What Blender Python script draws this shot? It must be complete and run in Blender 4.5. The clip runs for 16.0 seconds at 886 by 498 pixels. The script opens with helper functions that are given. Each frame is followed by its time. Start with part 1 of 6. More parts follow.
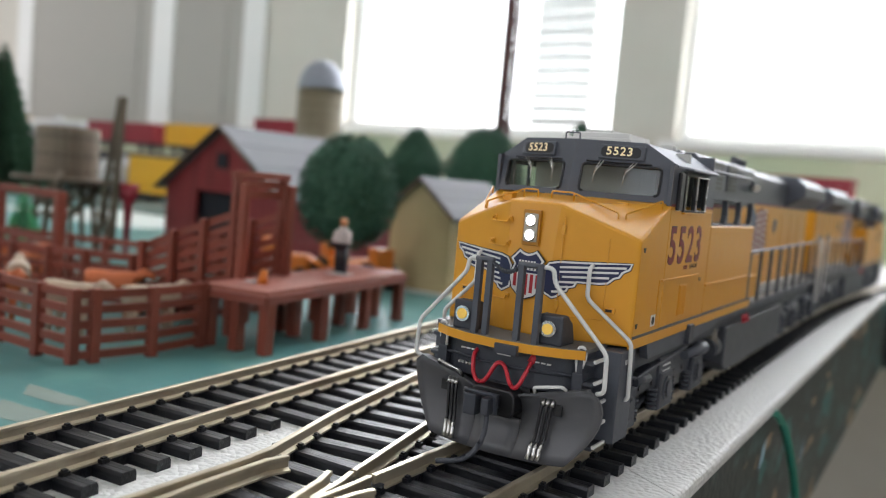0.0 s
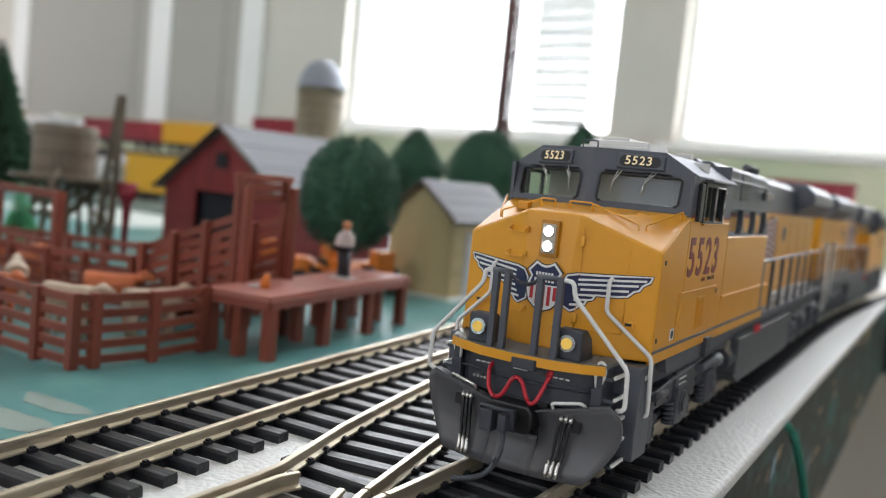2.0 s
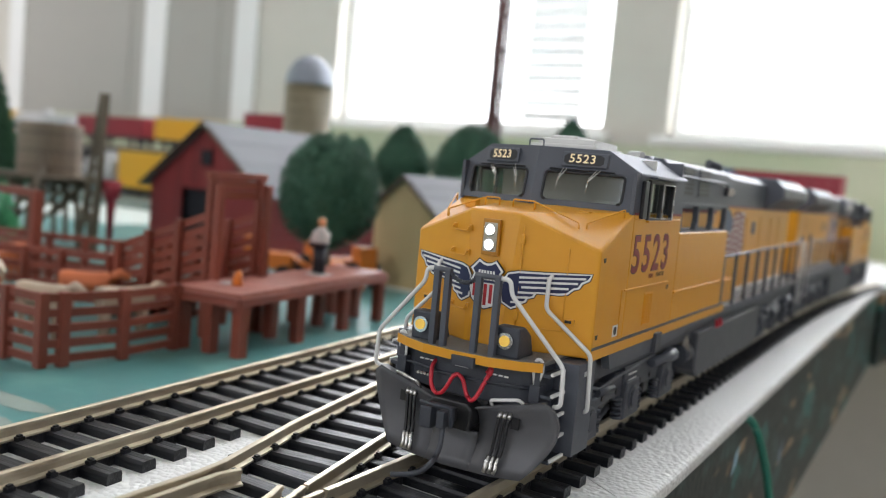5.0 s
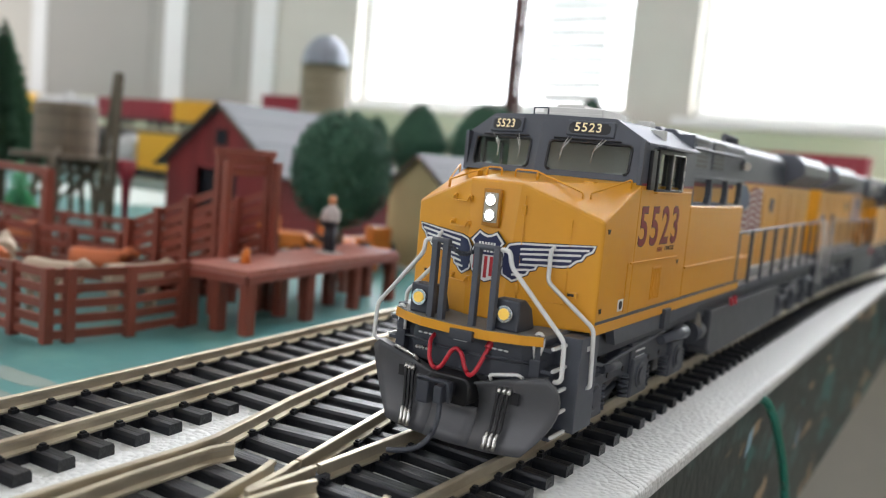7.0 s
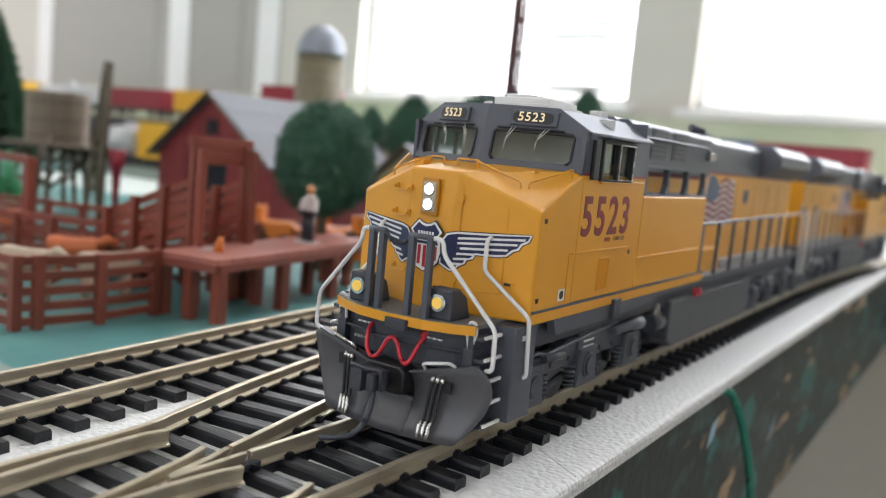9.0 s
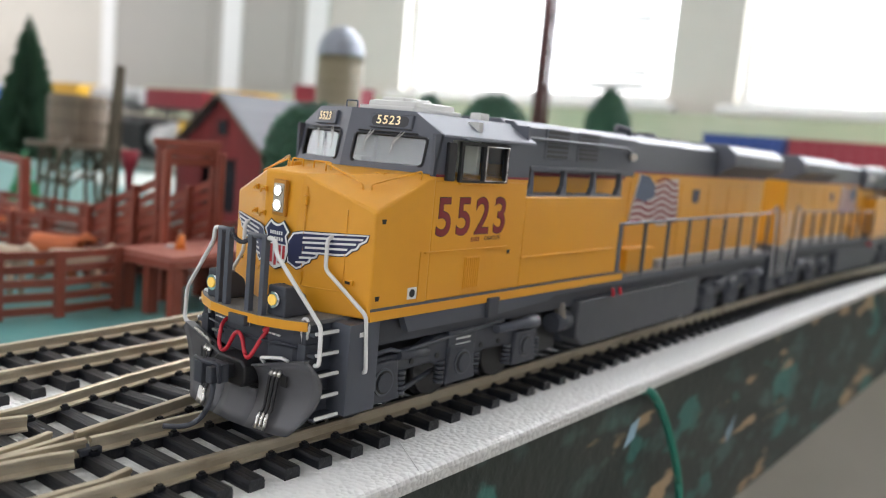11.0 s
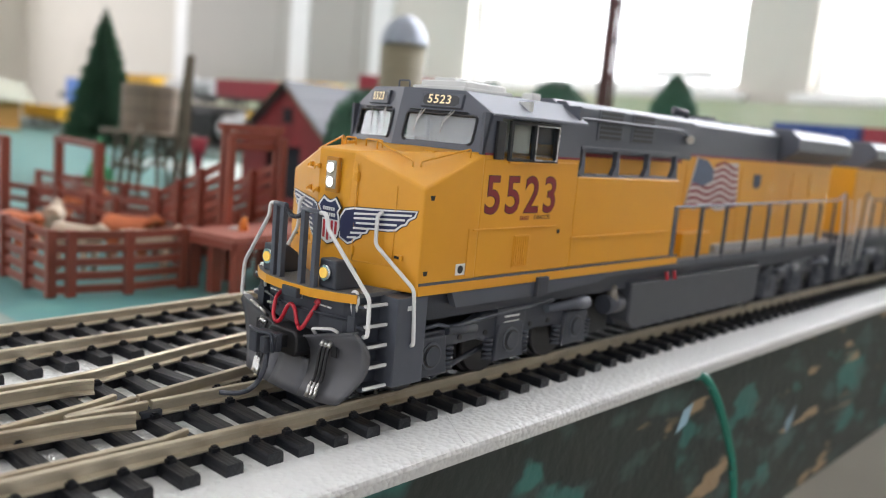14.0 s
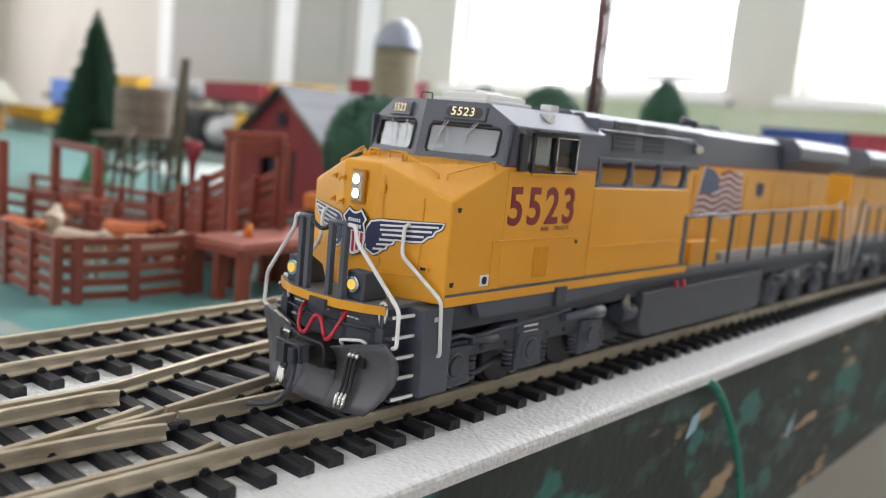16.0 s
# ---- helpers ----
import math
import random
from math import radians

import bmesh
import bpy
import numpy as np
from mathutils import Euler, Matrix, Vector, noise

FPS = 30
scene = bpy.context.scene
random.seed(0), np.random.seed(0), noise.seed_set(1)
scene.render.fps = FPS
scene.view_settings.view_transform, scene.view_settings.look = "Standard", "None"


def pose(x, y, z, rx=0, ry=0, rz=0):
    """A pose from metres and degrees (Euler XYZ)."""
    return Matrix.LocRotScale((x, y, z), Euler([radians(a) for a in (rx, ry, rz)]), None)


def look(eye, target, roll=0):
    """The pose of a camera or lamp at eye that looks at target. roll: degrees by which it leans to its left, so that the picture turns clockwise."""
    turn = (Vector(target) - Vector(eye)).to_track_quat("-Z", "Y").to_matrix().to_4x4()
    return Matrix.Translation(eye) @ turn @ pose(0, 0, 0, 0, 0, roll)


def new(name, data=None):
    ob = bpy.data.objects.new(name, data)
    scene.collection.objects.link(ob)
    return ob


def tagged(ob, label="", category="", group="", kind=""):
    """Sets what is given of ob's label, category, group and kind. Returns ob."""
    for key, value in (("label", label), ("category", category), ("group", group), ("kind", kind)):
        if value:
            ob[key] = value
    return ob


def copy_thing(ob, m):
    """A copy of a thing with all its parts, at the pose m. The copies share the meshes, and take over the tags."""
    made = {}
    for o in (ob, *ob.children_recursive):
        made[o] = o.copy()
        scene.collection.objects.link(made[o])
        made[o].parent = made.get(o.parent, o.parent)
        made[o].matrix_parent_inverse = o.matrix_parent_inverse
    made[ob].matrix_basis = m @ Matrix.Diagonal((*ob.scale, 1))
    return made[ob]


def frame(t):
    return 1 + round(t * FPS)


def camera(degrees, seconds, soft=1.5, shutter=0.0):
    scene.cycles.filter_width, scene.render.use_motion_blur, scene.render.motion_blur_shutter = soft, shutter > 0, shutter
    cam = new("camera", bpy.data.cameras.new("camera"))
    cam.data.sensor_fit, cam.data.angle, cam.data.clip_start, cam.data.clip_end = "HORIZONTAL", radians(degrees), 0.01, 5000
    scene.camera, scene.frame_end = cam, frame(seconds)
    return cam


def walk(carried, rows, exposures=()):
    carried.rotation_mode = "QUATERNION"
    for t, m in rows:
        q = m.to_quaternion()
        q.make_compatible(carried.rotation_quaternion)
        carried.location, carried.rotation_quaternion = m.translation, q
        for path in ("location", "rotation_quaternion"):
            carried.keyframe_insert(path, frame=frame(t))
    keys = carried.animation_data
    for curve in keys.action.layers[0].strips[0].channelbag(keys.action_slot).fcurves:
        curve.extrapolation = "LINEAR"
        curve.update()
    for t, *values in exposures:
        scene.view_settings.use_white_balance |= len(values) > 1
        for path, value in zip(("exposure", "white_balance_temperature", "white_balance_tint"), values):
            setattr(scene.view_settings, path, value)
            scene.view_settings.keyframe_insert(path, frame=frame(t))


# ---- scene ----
# HO model railway: prototype metres are divided by 87.1 everywhere.
K = 1 / 87.1
cam = camera(57.0, 16.0, soft=1.1)
cam.data.dof.use_dof = True
cam.data.dof.focus_distance = 0.138
cam.data.dof.aperture_fstop = 18.0
PATH = [
    (0, (5.533, -10.311, 3.940), (-0.932, -0.247, 2.982), 5.09),
    (0.5, (5.344, -10.317, 3.954), (-1.082, -0.224, 3.031), 5.42),
    (1, (5.115, -10.432, 4.025), (-1.323, -0.348, 3.108), 5.41),
    (1.5, (5.175, -10.566, 4.175), (-1.231, -0.459, 3.269), 5.62),
    (2, (5.095, -10.210, 4.054), (-1.308, -0.106, 3.092), 5.61),
    (2.5, (5.216, -10.148, 4.087), (-1.094, 0.011, 3.104), 5.74),
    (3, (5.290, -10.408, 4.218), (-1.067, -0.281, 3.202), 5.60),
    (3.5, (5.438, -9.959, 4.042), (-0.890, 0.187, 3.028), 5.57),
    (6, (5.992, -9.750, 4.313), (-0.538, 0.253, 3.168), 5.08),
    (6.5, (5.967, -9.438, 3.969), (-0.639, 0.504, 2.738), 5.20),
    (7, (5.983, -9.388, 4.026), (-0.656, 0.522, 2.715), 5.19),
    (7.5, (5.915, -9.281, 3.986), (-0.748, 0.608, 2.643), 5.35),
    (8, (5.956, -9.257, 4.136), (-0.731, 0.610, 2.756), 5.31),
    (8.5, (6.054, -9.228, 4.226), (-0.650, 0.630, 2.856), 5.37),
    (9, (6.821, -8.822, 4.090), (0.091, 1.006, 2.637), 5.42),
    (9.5, (7.403, -8.682, 3.727), (0.599, 1.098, 2.294), 5.40),
    (10, (8.177, -8.182, 3.903), (1.207, 1.487, 2.518), 5.39),
    (12.5, (10.597, -6.650, 4.912), (2.537, 2.031, 2.993), 4.68),
    (13, (10.660, -6.814, 4.905), (2.549, 1.828, 3.023), 4.72),
    (13.5, (9.949, -7.329, 4.276), (1.812, 1.305, 2.474), 4.87),
    (14, (9.895, -7.212, 4.275), (1.760, 1.429, 2.499), 5.16),
    (14.5, (9.695, -7.217, 4.416), (1.599, 1.462, 2.642), 5.40),
    (15, (9.814, -7.338, 4.725), (1.771, 1.388, 2.944), 5.63),
    (15.5, (9.396, -7.502, 4.365), (1.396, 1.269, 2.614), 5.62),
    (16, (9.485, -7.726, 4.385), (1.523, 1.083, 2.651), 5.40),
]
walk(cam, [(t, look([v * K for v in eye], [v * K for v in target], roll)) for t, eye, target, roll in PATH],
     exposures=[(0.0, -0.40, 6300, 14), (7.0, -0.22, 6300, 14), (10.0, -0.08, 6300, 15), (12.5, 0.05, 6300, 16), (16.0, 0.05, 6300, 16)])

# ---- world and light ----
SUN_UP, SUN_TURN = radians(38), radians(20)
world = bpy.data.worlds.new("sky")
scene.world = world
world.use_nodes = True
wn = world.node_tree.nodes
sky = wn.new("ShaderNodeTexSky")
sky.sky_type, sky.sun_disc, sky.sun_elevation, sky.sun_rotation = "NISHITA", False, SUN_UP, SUN_TURN
world.node_tree.links.new(sky.outputs[0], wn["Background"].inputs[0])
wn["Background"].inputs[1].default_value = 0.1


def window_light(name, eye, target, wide, high, watts, colour):
    lamp = bpy.data.lights.new(name, "AREA")
    lamp.shape, lamp.size, lamp.size_y, lamp.energy, lamp.color = "RECTANGLE", wide, high, watts, colour
    ob = new(name, lamp)
    ob.matrix_world = look(eye, target)
    return ob


# skylight through the windows: two in the back wall, two unseen behind the camera
window_light("window_light_1", (-0.745, 1.02, 0.75), (-0.745, 0.0, 0.70), 0.34, 1.2, 8.5, (0.93, 0.97, 1.0))
window_light("window_light_2", (0.0, 1.02, 0.75), (0.0, 0.0, 0.70), 0.58, 1.2, 12.0, (0.93, 0.97, 1.0))
window_light("window_light_3", (-0.60, -1.69, 0.75), (-0.55, 0.2, 1.3), 1.1, 1.2, 13.0, (1.0, 0.985, 0.97))
window_light("window_light_4", (1.0, -1.69, 0.75), (0.9, 0.2, 1.3), 1.1, 1.2, 6.5, (1.0, 0.985, 0.97))
# fill lamps added in unseen openings of the east and west walls
window_light("east_fill_light", (1.69, -0.3, 0.75), (0.0, -0.2, 1.2), 1.2, 1.2, 3.0, (1.0, 0.985, 0.97))
window_light("west_fill_light", (-3.09, 0.0, 0.75), (-1.5, 0.4, 0.4), 1.3, 1.2, 20.0, (1.0, 0.98, 0.95))

# ---- materials ----


def material(name, colour, rough=0.5, metal=0.0, vary=0.12, size=300.0, bump=0.0, bump_size=900.0, glow=None, strength=0.0,
             second=None, patch=40.0, amount=0.5, coat=0.0, random=0.0, stretch=None):
    """colour with fine grain, larger stains (second colour by patches), bump, and a shade that differs from piece to piece."""
    m = bpy.data.materials.new(name)
    m.use_nodes = True
    n, link = m.node_tree.nodes, m.node_tree.links
    b = n["Principled BSDF"]
    b.inputs["Roughness"].default_value, b.inputs["Metallic"].default_value = rough, metal
    b.inputs["Coat Weight"].default_value = coat
    where = n.new("ShaderNodeTexCoord").outputs["Object"]
    grain = n.new("ShaderNodeTexNoise")
    grain.inputs["Scale"].default_value, grain.inputs["Detail"].default_value = size, 4
    link.new(where, grain.inputs["Vector"])
    mix = n.new("ShaderNodeMix")
    mix.data_type = "RGBA"
    mix.inputs["A"].default_value = (*[c * (1 - vary) for c in colour], 1)
    mix.inputs["B"].default_value = (*[min(1, c * (1 + vary)) for c in colour], 1)
    link.new(grain.outputs["Fac"], mix.inputs["Factor"])
    out = mix.outputs["Result"]
    if second:
        big = n.new("ShaderNodeTexNoise")
        big.inputs["Scale"].default_value, big.inputs["Detail"].default_value = patch, 5
        link.new(where, big.inputs["Vector"])
        ramp = n.new("ShaderNodeValToRGB")
        ramp.color_ramp.elements[0].position, ramp.color_ramp.elements[1].position = 1 - amount, min(1, 1.12 - amount)
        link.new(big.outputs["Fac"], ramp.inputs[0])
        over = n.new("ShaderNodeMix")
        over.data_type = "RGBA"
        link.new(ramp.outputs[0], over.inputs["Factor"])
        link.new(out, over.inputs["A"])
        over.inputs["B"].default_value = (*second, 1)
        out = over.outputs["Result"]
    if random:
        info = n.new("ShaderNodeObjectInfo")
        hsv = n.new("ShaderNodeHueSaturation")
        scale = n.new("ShaderNodeMapRange")
        scale.inputs["To Min"].default_value, scale.inputs["To Max"].default_value = 1 - random, 1 + random
        link.new(info.outputs["Random"], scale.inputs["Value"])
        link.new(scale.outputs[0], hsv.inputs["Value"])
        link.new(out, hsv.inputs["Color"])
        out = hsv.outputs[0]
    link.new(out, b.inputs["Base Color"])
    rmap = n.new("ShaderNodeMapRange")
    rmap.inputs["To Min"].default_value, rmap.inputs["To Max"].default_value = max(0.02, rough - 0.08), min(1, rough + 0.08)
    link.new(grain.outputs["Fac"], rmap.inputs["Value"])
    link.new(rmap.outputs[0], b.inputs["Roughness"])
    if bump:
        tex = n.new("ShaderNodeTexNoise")
        tex.inputs["Scale"].default_value, tex.inputs["Detail"].default_value = bump_size, 3
        if stretch:
            flat = n.new("ShaderNodeMapping")
            flat.inputs["Scale"].default_value = stretch
            link.new(where, flat.inputs["Vector"])
            link.new(flat.outputs[0], tex.inputs["Vector"])
        else:
            link.new(where, tex.inputs["Vector"])
        node = n.new("ShaderNodeBump")
        node.inputs["Strength"].default_value, node.inputs["Distance"].default_value = bump, 0.0005
        link.new(tex.outputs["Fac"], node.inputs["Height"])
        link.new(node.outputs[0], b.inputs["Normal"])
    if glow:
        b.inputs["Emission Color"].default_value, b.inputs["Emission Strength"].default_value = (*glow, 1), strength
    return m


def glass(name, colour, rough=0.03, alpha=0.3):
    """A thin pane: mirror-like gloss over a see-through tint."""
    m = bpy.data.materials.new(name)
    m.use_nodes = True
    n, link = m.node_tree.nodes, m.node_tree.links
    n.remove(n["Principled BSDF"])
    clear, shine, mix, fres = n.new("ShaderNodeBsdfTransparent"), n.new("ShaderNodeBsdfGlossy"), n.new("ShaderNodeMixShader"), n.new("ShaderNodeLayerWeight")
    clear.inputs[0].default_value = (*colour, 1)
    shine.inputs["Roughness"].default_value = rough
    steep, add = n.new("ShaderNodeMath"), n.new("ShaderNodeMath")
    steep.operation, steep.inputs[1].default_value = "POWER", 4.0
    add.operation, add.inputs[1].default_value, add.inputs[2].default_value = "MULTIPLY_ADD", 0.5, 0.03 + alpha
    link.new(fres.outputs["Facing"], steep.inputs[0])
    link.new(steep.outputs[0], add.inputs[0])
    link.new(add.outputs[0], mix.inputs[0])
    link.new(clear.outputs[0], mix.inputs[1])
    link.new(shine.outputs[0], mix.inputs[2])
    link.new(mix.outputs[0], n["Material Output"].inputs[0])
    return m


YELLOW = material("armour_yellow_paint", (0.69, 0.315, 0.016), 0.36, vary=0.04, size=500, bump=0.03, bump_size=2500, second=(0.66, 0.29, 0.016), patch=25, amount=0.45)
HARBOR = material("harbour_grey_paint", (0.074, 0.082, 0.100), 0.46, vary=0.06, size=600, bump=0.03, bump_size=2500)
UNDER = material("underframe_grey_plastic", (0.044, 0.049, 0.061), 0.5, vary=0.12, size=400, bump=0.08, bump_size=2000)
PLOW = material("plow_grey_plastic", (0.092, 0.093, 0.098), 0.44, vary=0.06, size=500, bump=0.03, bump_size=2500)
BLACK = material("black_plastic", (0.012, 0.012, 0.013), 0.42, vary=0.2, size=500)
DECK = material("grey_tread_plate", (0.15, 0.15, 0.145), 0.6, vary=0.25, size=900, bump=0.4, bump_size=3000)
WHITE = material("white_paint", (0.72, 0.72, 0.70), 0.45, vary=0.05)
RED = material("red_rubber", (0.52, 0.02, 0.035), 0.4, vary=0.08)
MAROON = material("dark_red_paint", (0.20, 0.012, 0.02), 0.45, vary=0.06)
NAVY = material("navy_paint", (0.012, 0.018, 0.07), 0.4, vary=0.08)
SHIELD_RED = material("shield_red_paint", (0.45, 0.02, 0.03), 0.4, vary=0.06)
STEEL = material("bright_steel", (0.62, 0.61, 0.58), 0.28, 1.0, vary=0.08)
# a paler, bluer grey than HARBOR for the roof parts
ROOF = material("pale_grey_roof", (0.16, 0.17, 0.20), 0.6, vary=0.08, size=300)
AIRCON = material("white_grey_plastic", (0.60, 0.60, 0.57), 0.5, vary=0.04)
# cream numerals given a faint glow of their own
GOLD = material("glowing_cream_numerals", (0.85, 0.72, 0.45), 0.5, vary=0.03, glow=(1.0, 0.8, 0.45), strength=0.25)
LAMP_W = material("lit_headlight", (1, 0.95, 0.85), 0.2, glow=(1.0, 0.90, 0.72), strength=9.0, vary=0.0)
LAMP_Y = material("lit_ditch_light", (0.6, 0.42, 0.08), 0.2, glow=(1.0, 0.58, 0.10), strength=0.42, vary=0.05)
CHROME = material("chrome", (0.75, 0.75, 0.75), 0.15, 1.0, vary=0.03)
GLASS = glass("tinted_cab_glass", (0.93, 0.96, 0.95), 0.05, 0.02)
CAB_IN = material("pale_cab_interior", (0.60, 0.60, 0.57), 0.7, vary=0.15, size=200)
RAIL = material("nickel_silver_rail", (0.54, 0.475, 0.355), 0.34, 0.6, vary=0.18, size=250, bump=0.05, second=(0.39, 0.32, 0.23), patch=60, amount=0.45)
TIE = material("black_plastic_tie", (0.005, 0.006, 0.009), 0.42, vary=0.4, size=400, bump=0.45, bump_size=1.0, random=0.3, stretch=(90, 1500, 1500))


# ---- mesh kit (prototype metres, scaled to the model when a part is made) ----
ORIGIN = {}


def box(bm, x0, x1, y0, y1, z0, z1, bevel=0.0):
    made = bmesh.ops.create_cube(bm, size=1.0)["verts"]
    bmesh.ops.transform(bm, verts=made, matrix=Matrix.LocRotScale(((x0 + x1) / 2, (y0 + y1) / 2, (z0 + z1) / 2), None, (x1 - x0, y1 - y0, z1 - z0)))
    if bevel:
        edges = list({e for v in made for e in v.link_edges})
        bmesh.ops.bevel(bm, geom=edges, offset=bevel, segments=2, profile=0.7, affect="EDGES", clamp_overlap=True)
    return bm


def beam(bm, a, b, wide, high, up=(0, 0, 1)):
    """A bar of rectangular section from a to b."""
    a, b = Vector(a), Vector(b)
    way = (b - a).normalized()
    side = way.cross(Vector(up))
    side = side.normalized() if side.length > 1e-4 else Vector((1, 0, 0))
    top = side.cross(way)
    vs = [bm.verts.new(p + side * (s * wide / 2) + top * (u * high / 2)) for p in (a, b) for s, u in ((-1, -1), (1, -1), (1, 1), (-1, 1))]
    for f in ((3, 2, 1, 0), (4, 5, 6, 7), (0, 1, 5, 4), (1, 2, 6, 5), (2, 3, 7, 6), (3, 0, 4, 7)):
        bm.faces.new([vs[i] for i in f])
    return bm


def tube(bm, pts, r, seg=8, r2=None):
    """A round rod along a line of points."""
    pts = [Vector(p) for p in pts]
    rings, up = [], Vector((0.31, 0.17, 0.93))
    for i, p in enumerate(pts):
        way = (pts[min(i + 1, len(pts) - 1)] - pts[max(i - 1, 0)]).normalized()
        side = way.cross(up)
        if side.length < 1e-3:
            side = way.cross(Vector((1, 0, 0)))
        side.normalize()
        up = side.cross(way)
        rad = r + ((r2 if r2 is not None else r) - r) * i / max(1, len(pts) - 1)
        rings.append([bm.verts.new(p + (side * math.cos(a) + up * math.sin(a)) * rad) for a in (2 * math.pi * k / seg for k in range(seg))])
    for a, b in zip(rings, rings[1:]):
        for k in range(seg):
            f = bm.faces.new((a[k], a[(k + 1) % seg], b[(k + 1) % seg], b[k]))
            f.smooth = True
    bm.faces.new(rings[0][::-1])
    bm.faces.new(rings[-1])
    return bm


def rounded(pts, r, steps=4):
    """The line of points with its inner corners rounded."""
    pts = [Vector(p) for p in pts]
    out = [pts[0]]
    for a, p, b in zip(pts, pts[1:], pts[2:]):
        ra, rb = min(r, (a - p).length / 2), min(r, (b - p).length / 2)
        s, e = p + (a - p).normalized() * ra, p + (b - p).normalized() * rb
        out += [s.lerp(p, u).lerp(p.lerp(e, u), u) for u in (k / steps for k in range(steps + 1))]
    return out + [pts[-1]]


def prism(bm, outline, axis, lo, hi):
    """An outline of (a, b) drawn along an axis from lo to hi: x: (y, z), y: (x, z), z: (x, y)."""
    put = {"x": lambda a, b, c: (c, a, b), "y": lambda a, b, c: (a, c, b), "z": lambda a, b, c: (a, b, c)}[axis]
    one, two = [bm.verts.new(put(a, b, lo)) for a, b in outline], [bm.verts.new(put(a, b, hi)) for a, b in outline]
    bm.faces.new(one)
    bm.faces.new(two[::-1])
    for k in range(len(one)):
        j = (k + 1) % len(one)
        bm.faces.new((one[j], one[k], two[k], two[j]))
    return bm


def sheet(bm, pts, off):
    """A flat or bent polygon with a thickness: its points moved by off."""
    one, two = [bm.verts.new(p) for p in pts], [bm.verts.new(Vector(p) + Vector(off)) for p in pts]
    bm.faces.new(one)
    bm.faces.new(two[::-1])
    for k in range(len(one)):
        j = (k + 1) % len(one)
        bm.faces.new((one[j], one[k], two[k], two[j]))
    return bm


def disc(bm, c, way, r, deep, seg=20):
    c, way = Vector(c), Vector(way).normalized()
    return tube(bm, [c, c + way * deep], r, seg)


def fresh():
    return bmesh.new()


def thing(name, at, label, category, group="", kind=""):
    ob = new(name)
    ob.empty_display_size = 0.005
    ob.location = Vector(at) * K
    ORIGIN[ob] = Vector(at)
    return tagged(ob, label, category, group, kind)


def mesh_of(name, bm, mat, at=(0, 0, 0)):
    bmesh.ops.translate(bm, verts=bm.verts, vec=-Vector(at))
    bmesh.ops.scale(bm, verts=bm.verts, vec=(K, K, K))
    bmesh.ops.recalc_face_normals(bm, faces=bm.faces)
    me = bpy.data.meshes.new(name)
    bm.to_mesh(me)
    bm.free()
    me.materials.append(mat)
    return me


def part(name, bm, mat, parent, label="", bevel=0.0):
    """Links a bmesh as one mesh under a thing or a part."""
    at = ORIGIN[parent]
    ob = new(name, mesh_of(name, bm, mat, at))
    ob.parent = parent
    ORIGIN[ob] = at
    if bevel:
        mod = ob.modifiers.new("bevel", "BEVEL")
        mod.width, mod.segments, mod.limit_method, mod.angle_limit = bevel * K, 2, "ANGLE", radians(35)
    return tagged(ob, label)


def solo(name, bm, mat, label, category, group="", kind="", bevel=0.0, at=(0, 0, 0)):
    """A thing of one mesh."""
    ob = new(name, mesh_of(name, bm, mat, at))
    ob.location = Vector(at) * K
    ORIGIN[ob] = Vector(at)
    if bevel:
        mod = ob.modifiers.new("bevel", "BEVEL")
        mod.width, mod.segments, mod.limit_method, mod.angle_limit = bevel * K, 2, "ANGLE", radians(35)
    return tagged(ob, label, category, group, kind)


def piece(name, me, parent, at, turn=0.0, label=""):
    """An object on shared mesh data, under a thing."""
    ob = new(name, me)
    ob.parent = parent
    ob.matrix_basis = Matrix.Translation((Vector(at) - ORIGIN[parent]) * K) @ Matrix.Rotation(turn, 4, "Z")
    return tagged(ob, label)


def lettering(name, words, height, mat, parent, at, right, up, depth=0.004, label="", spread=1.0, fat=0.02):
    """Words in the built-in font as a mesh: at is the lower left corner, right and up its axes, height that of a capital."""
    cu = bpy.data.curves.new(name, "FONT")
    cu.body, cu.size, cu.extrude, cu.space_character = words, height / 0.54, depth / 2, spread
    cu.offset = height * fat
    tmp = bpy.data.objects.new(name, cu)
    scene.collection.objects.link(tmp)
    me = bpy.data.meshes.new_from_object(tmp.evaluated_get(bpy.context.evaluated_depsgraph_get()))
    bpy.data.objects.remove(tmp)
    bpy.data.curves.remove(cu)
    right, up = Vector(right), Vector(up).normalized()
    out = right.normalized().cross(up)
    m = Matrix((right, up, out)).transposed().to_4x4()
    m.translation = Vector(at) - ORIGIN[parent]
    me.transform(Matrix.Scale(K, 4) @ m)
    me.materials.clear()
    me.materials.append(mat)
    me.name = name
    ob = new(name, me)
    ob.parent = parent
    ORIGIN[ob] = ORIGIN[parent]
    return tagged(ob, label)


# ---- setting: room, windows, table, ground ----
WALL = material("cream_wall_paint", (0.66, 0.63, 0.56), 0.7, vary=0.03, size=30, bump=0.1, bump_size=120, second=(0.60, 0.57, 0.50), patch=3, amount=0.45)
TRIM = material("white_trim_paint", (0.82, 0.82, 0.80), 0.4, vary=0.02, size=30)
PANEL = material("grey_beige_door_paint", (0.40, 0.385, 0.345), 0.6, vary=0.04, size=30)
CEIL = material("white_ceiling_paint", (0.8, 0.8, 0.78), 0.8, vary=0.03, size=20)
CARPET = material("beige_floor_carpet", (0.62, 0.58, 0.53), 0.9, vary=0.15, size=90, bump=0.4, bump_size=200, second=(0.54, 0.48, 0.43), patch=4, amount=0.45)
SLAT = material("white_blind_slat", (0.86, 0.86, 0.85), 0.5, vary=0.02, size=30)
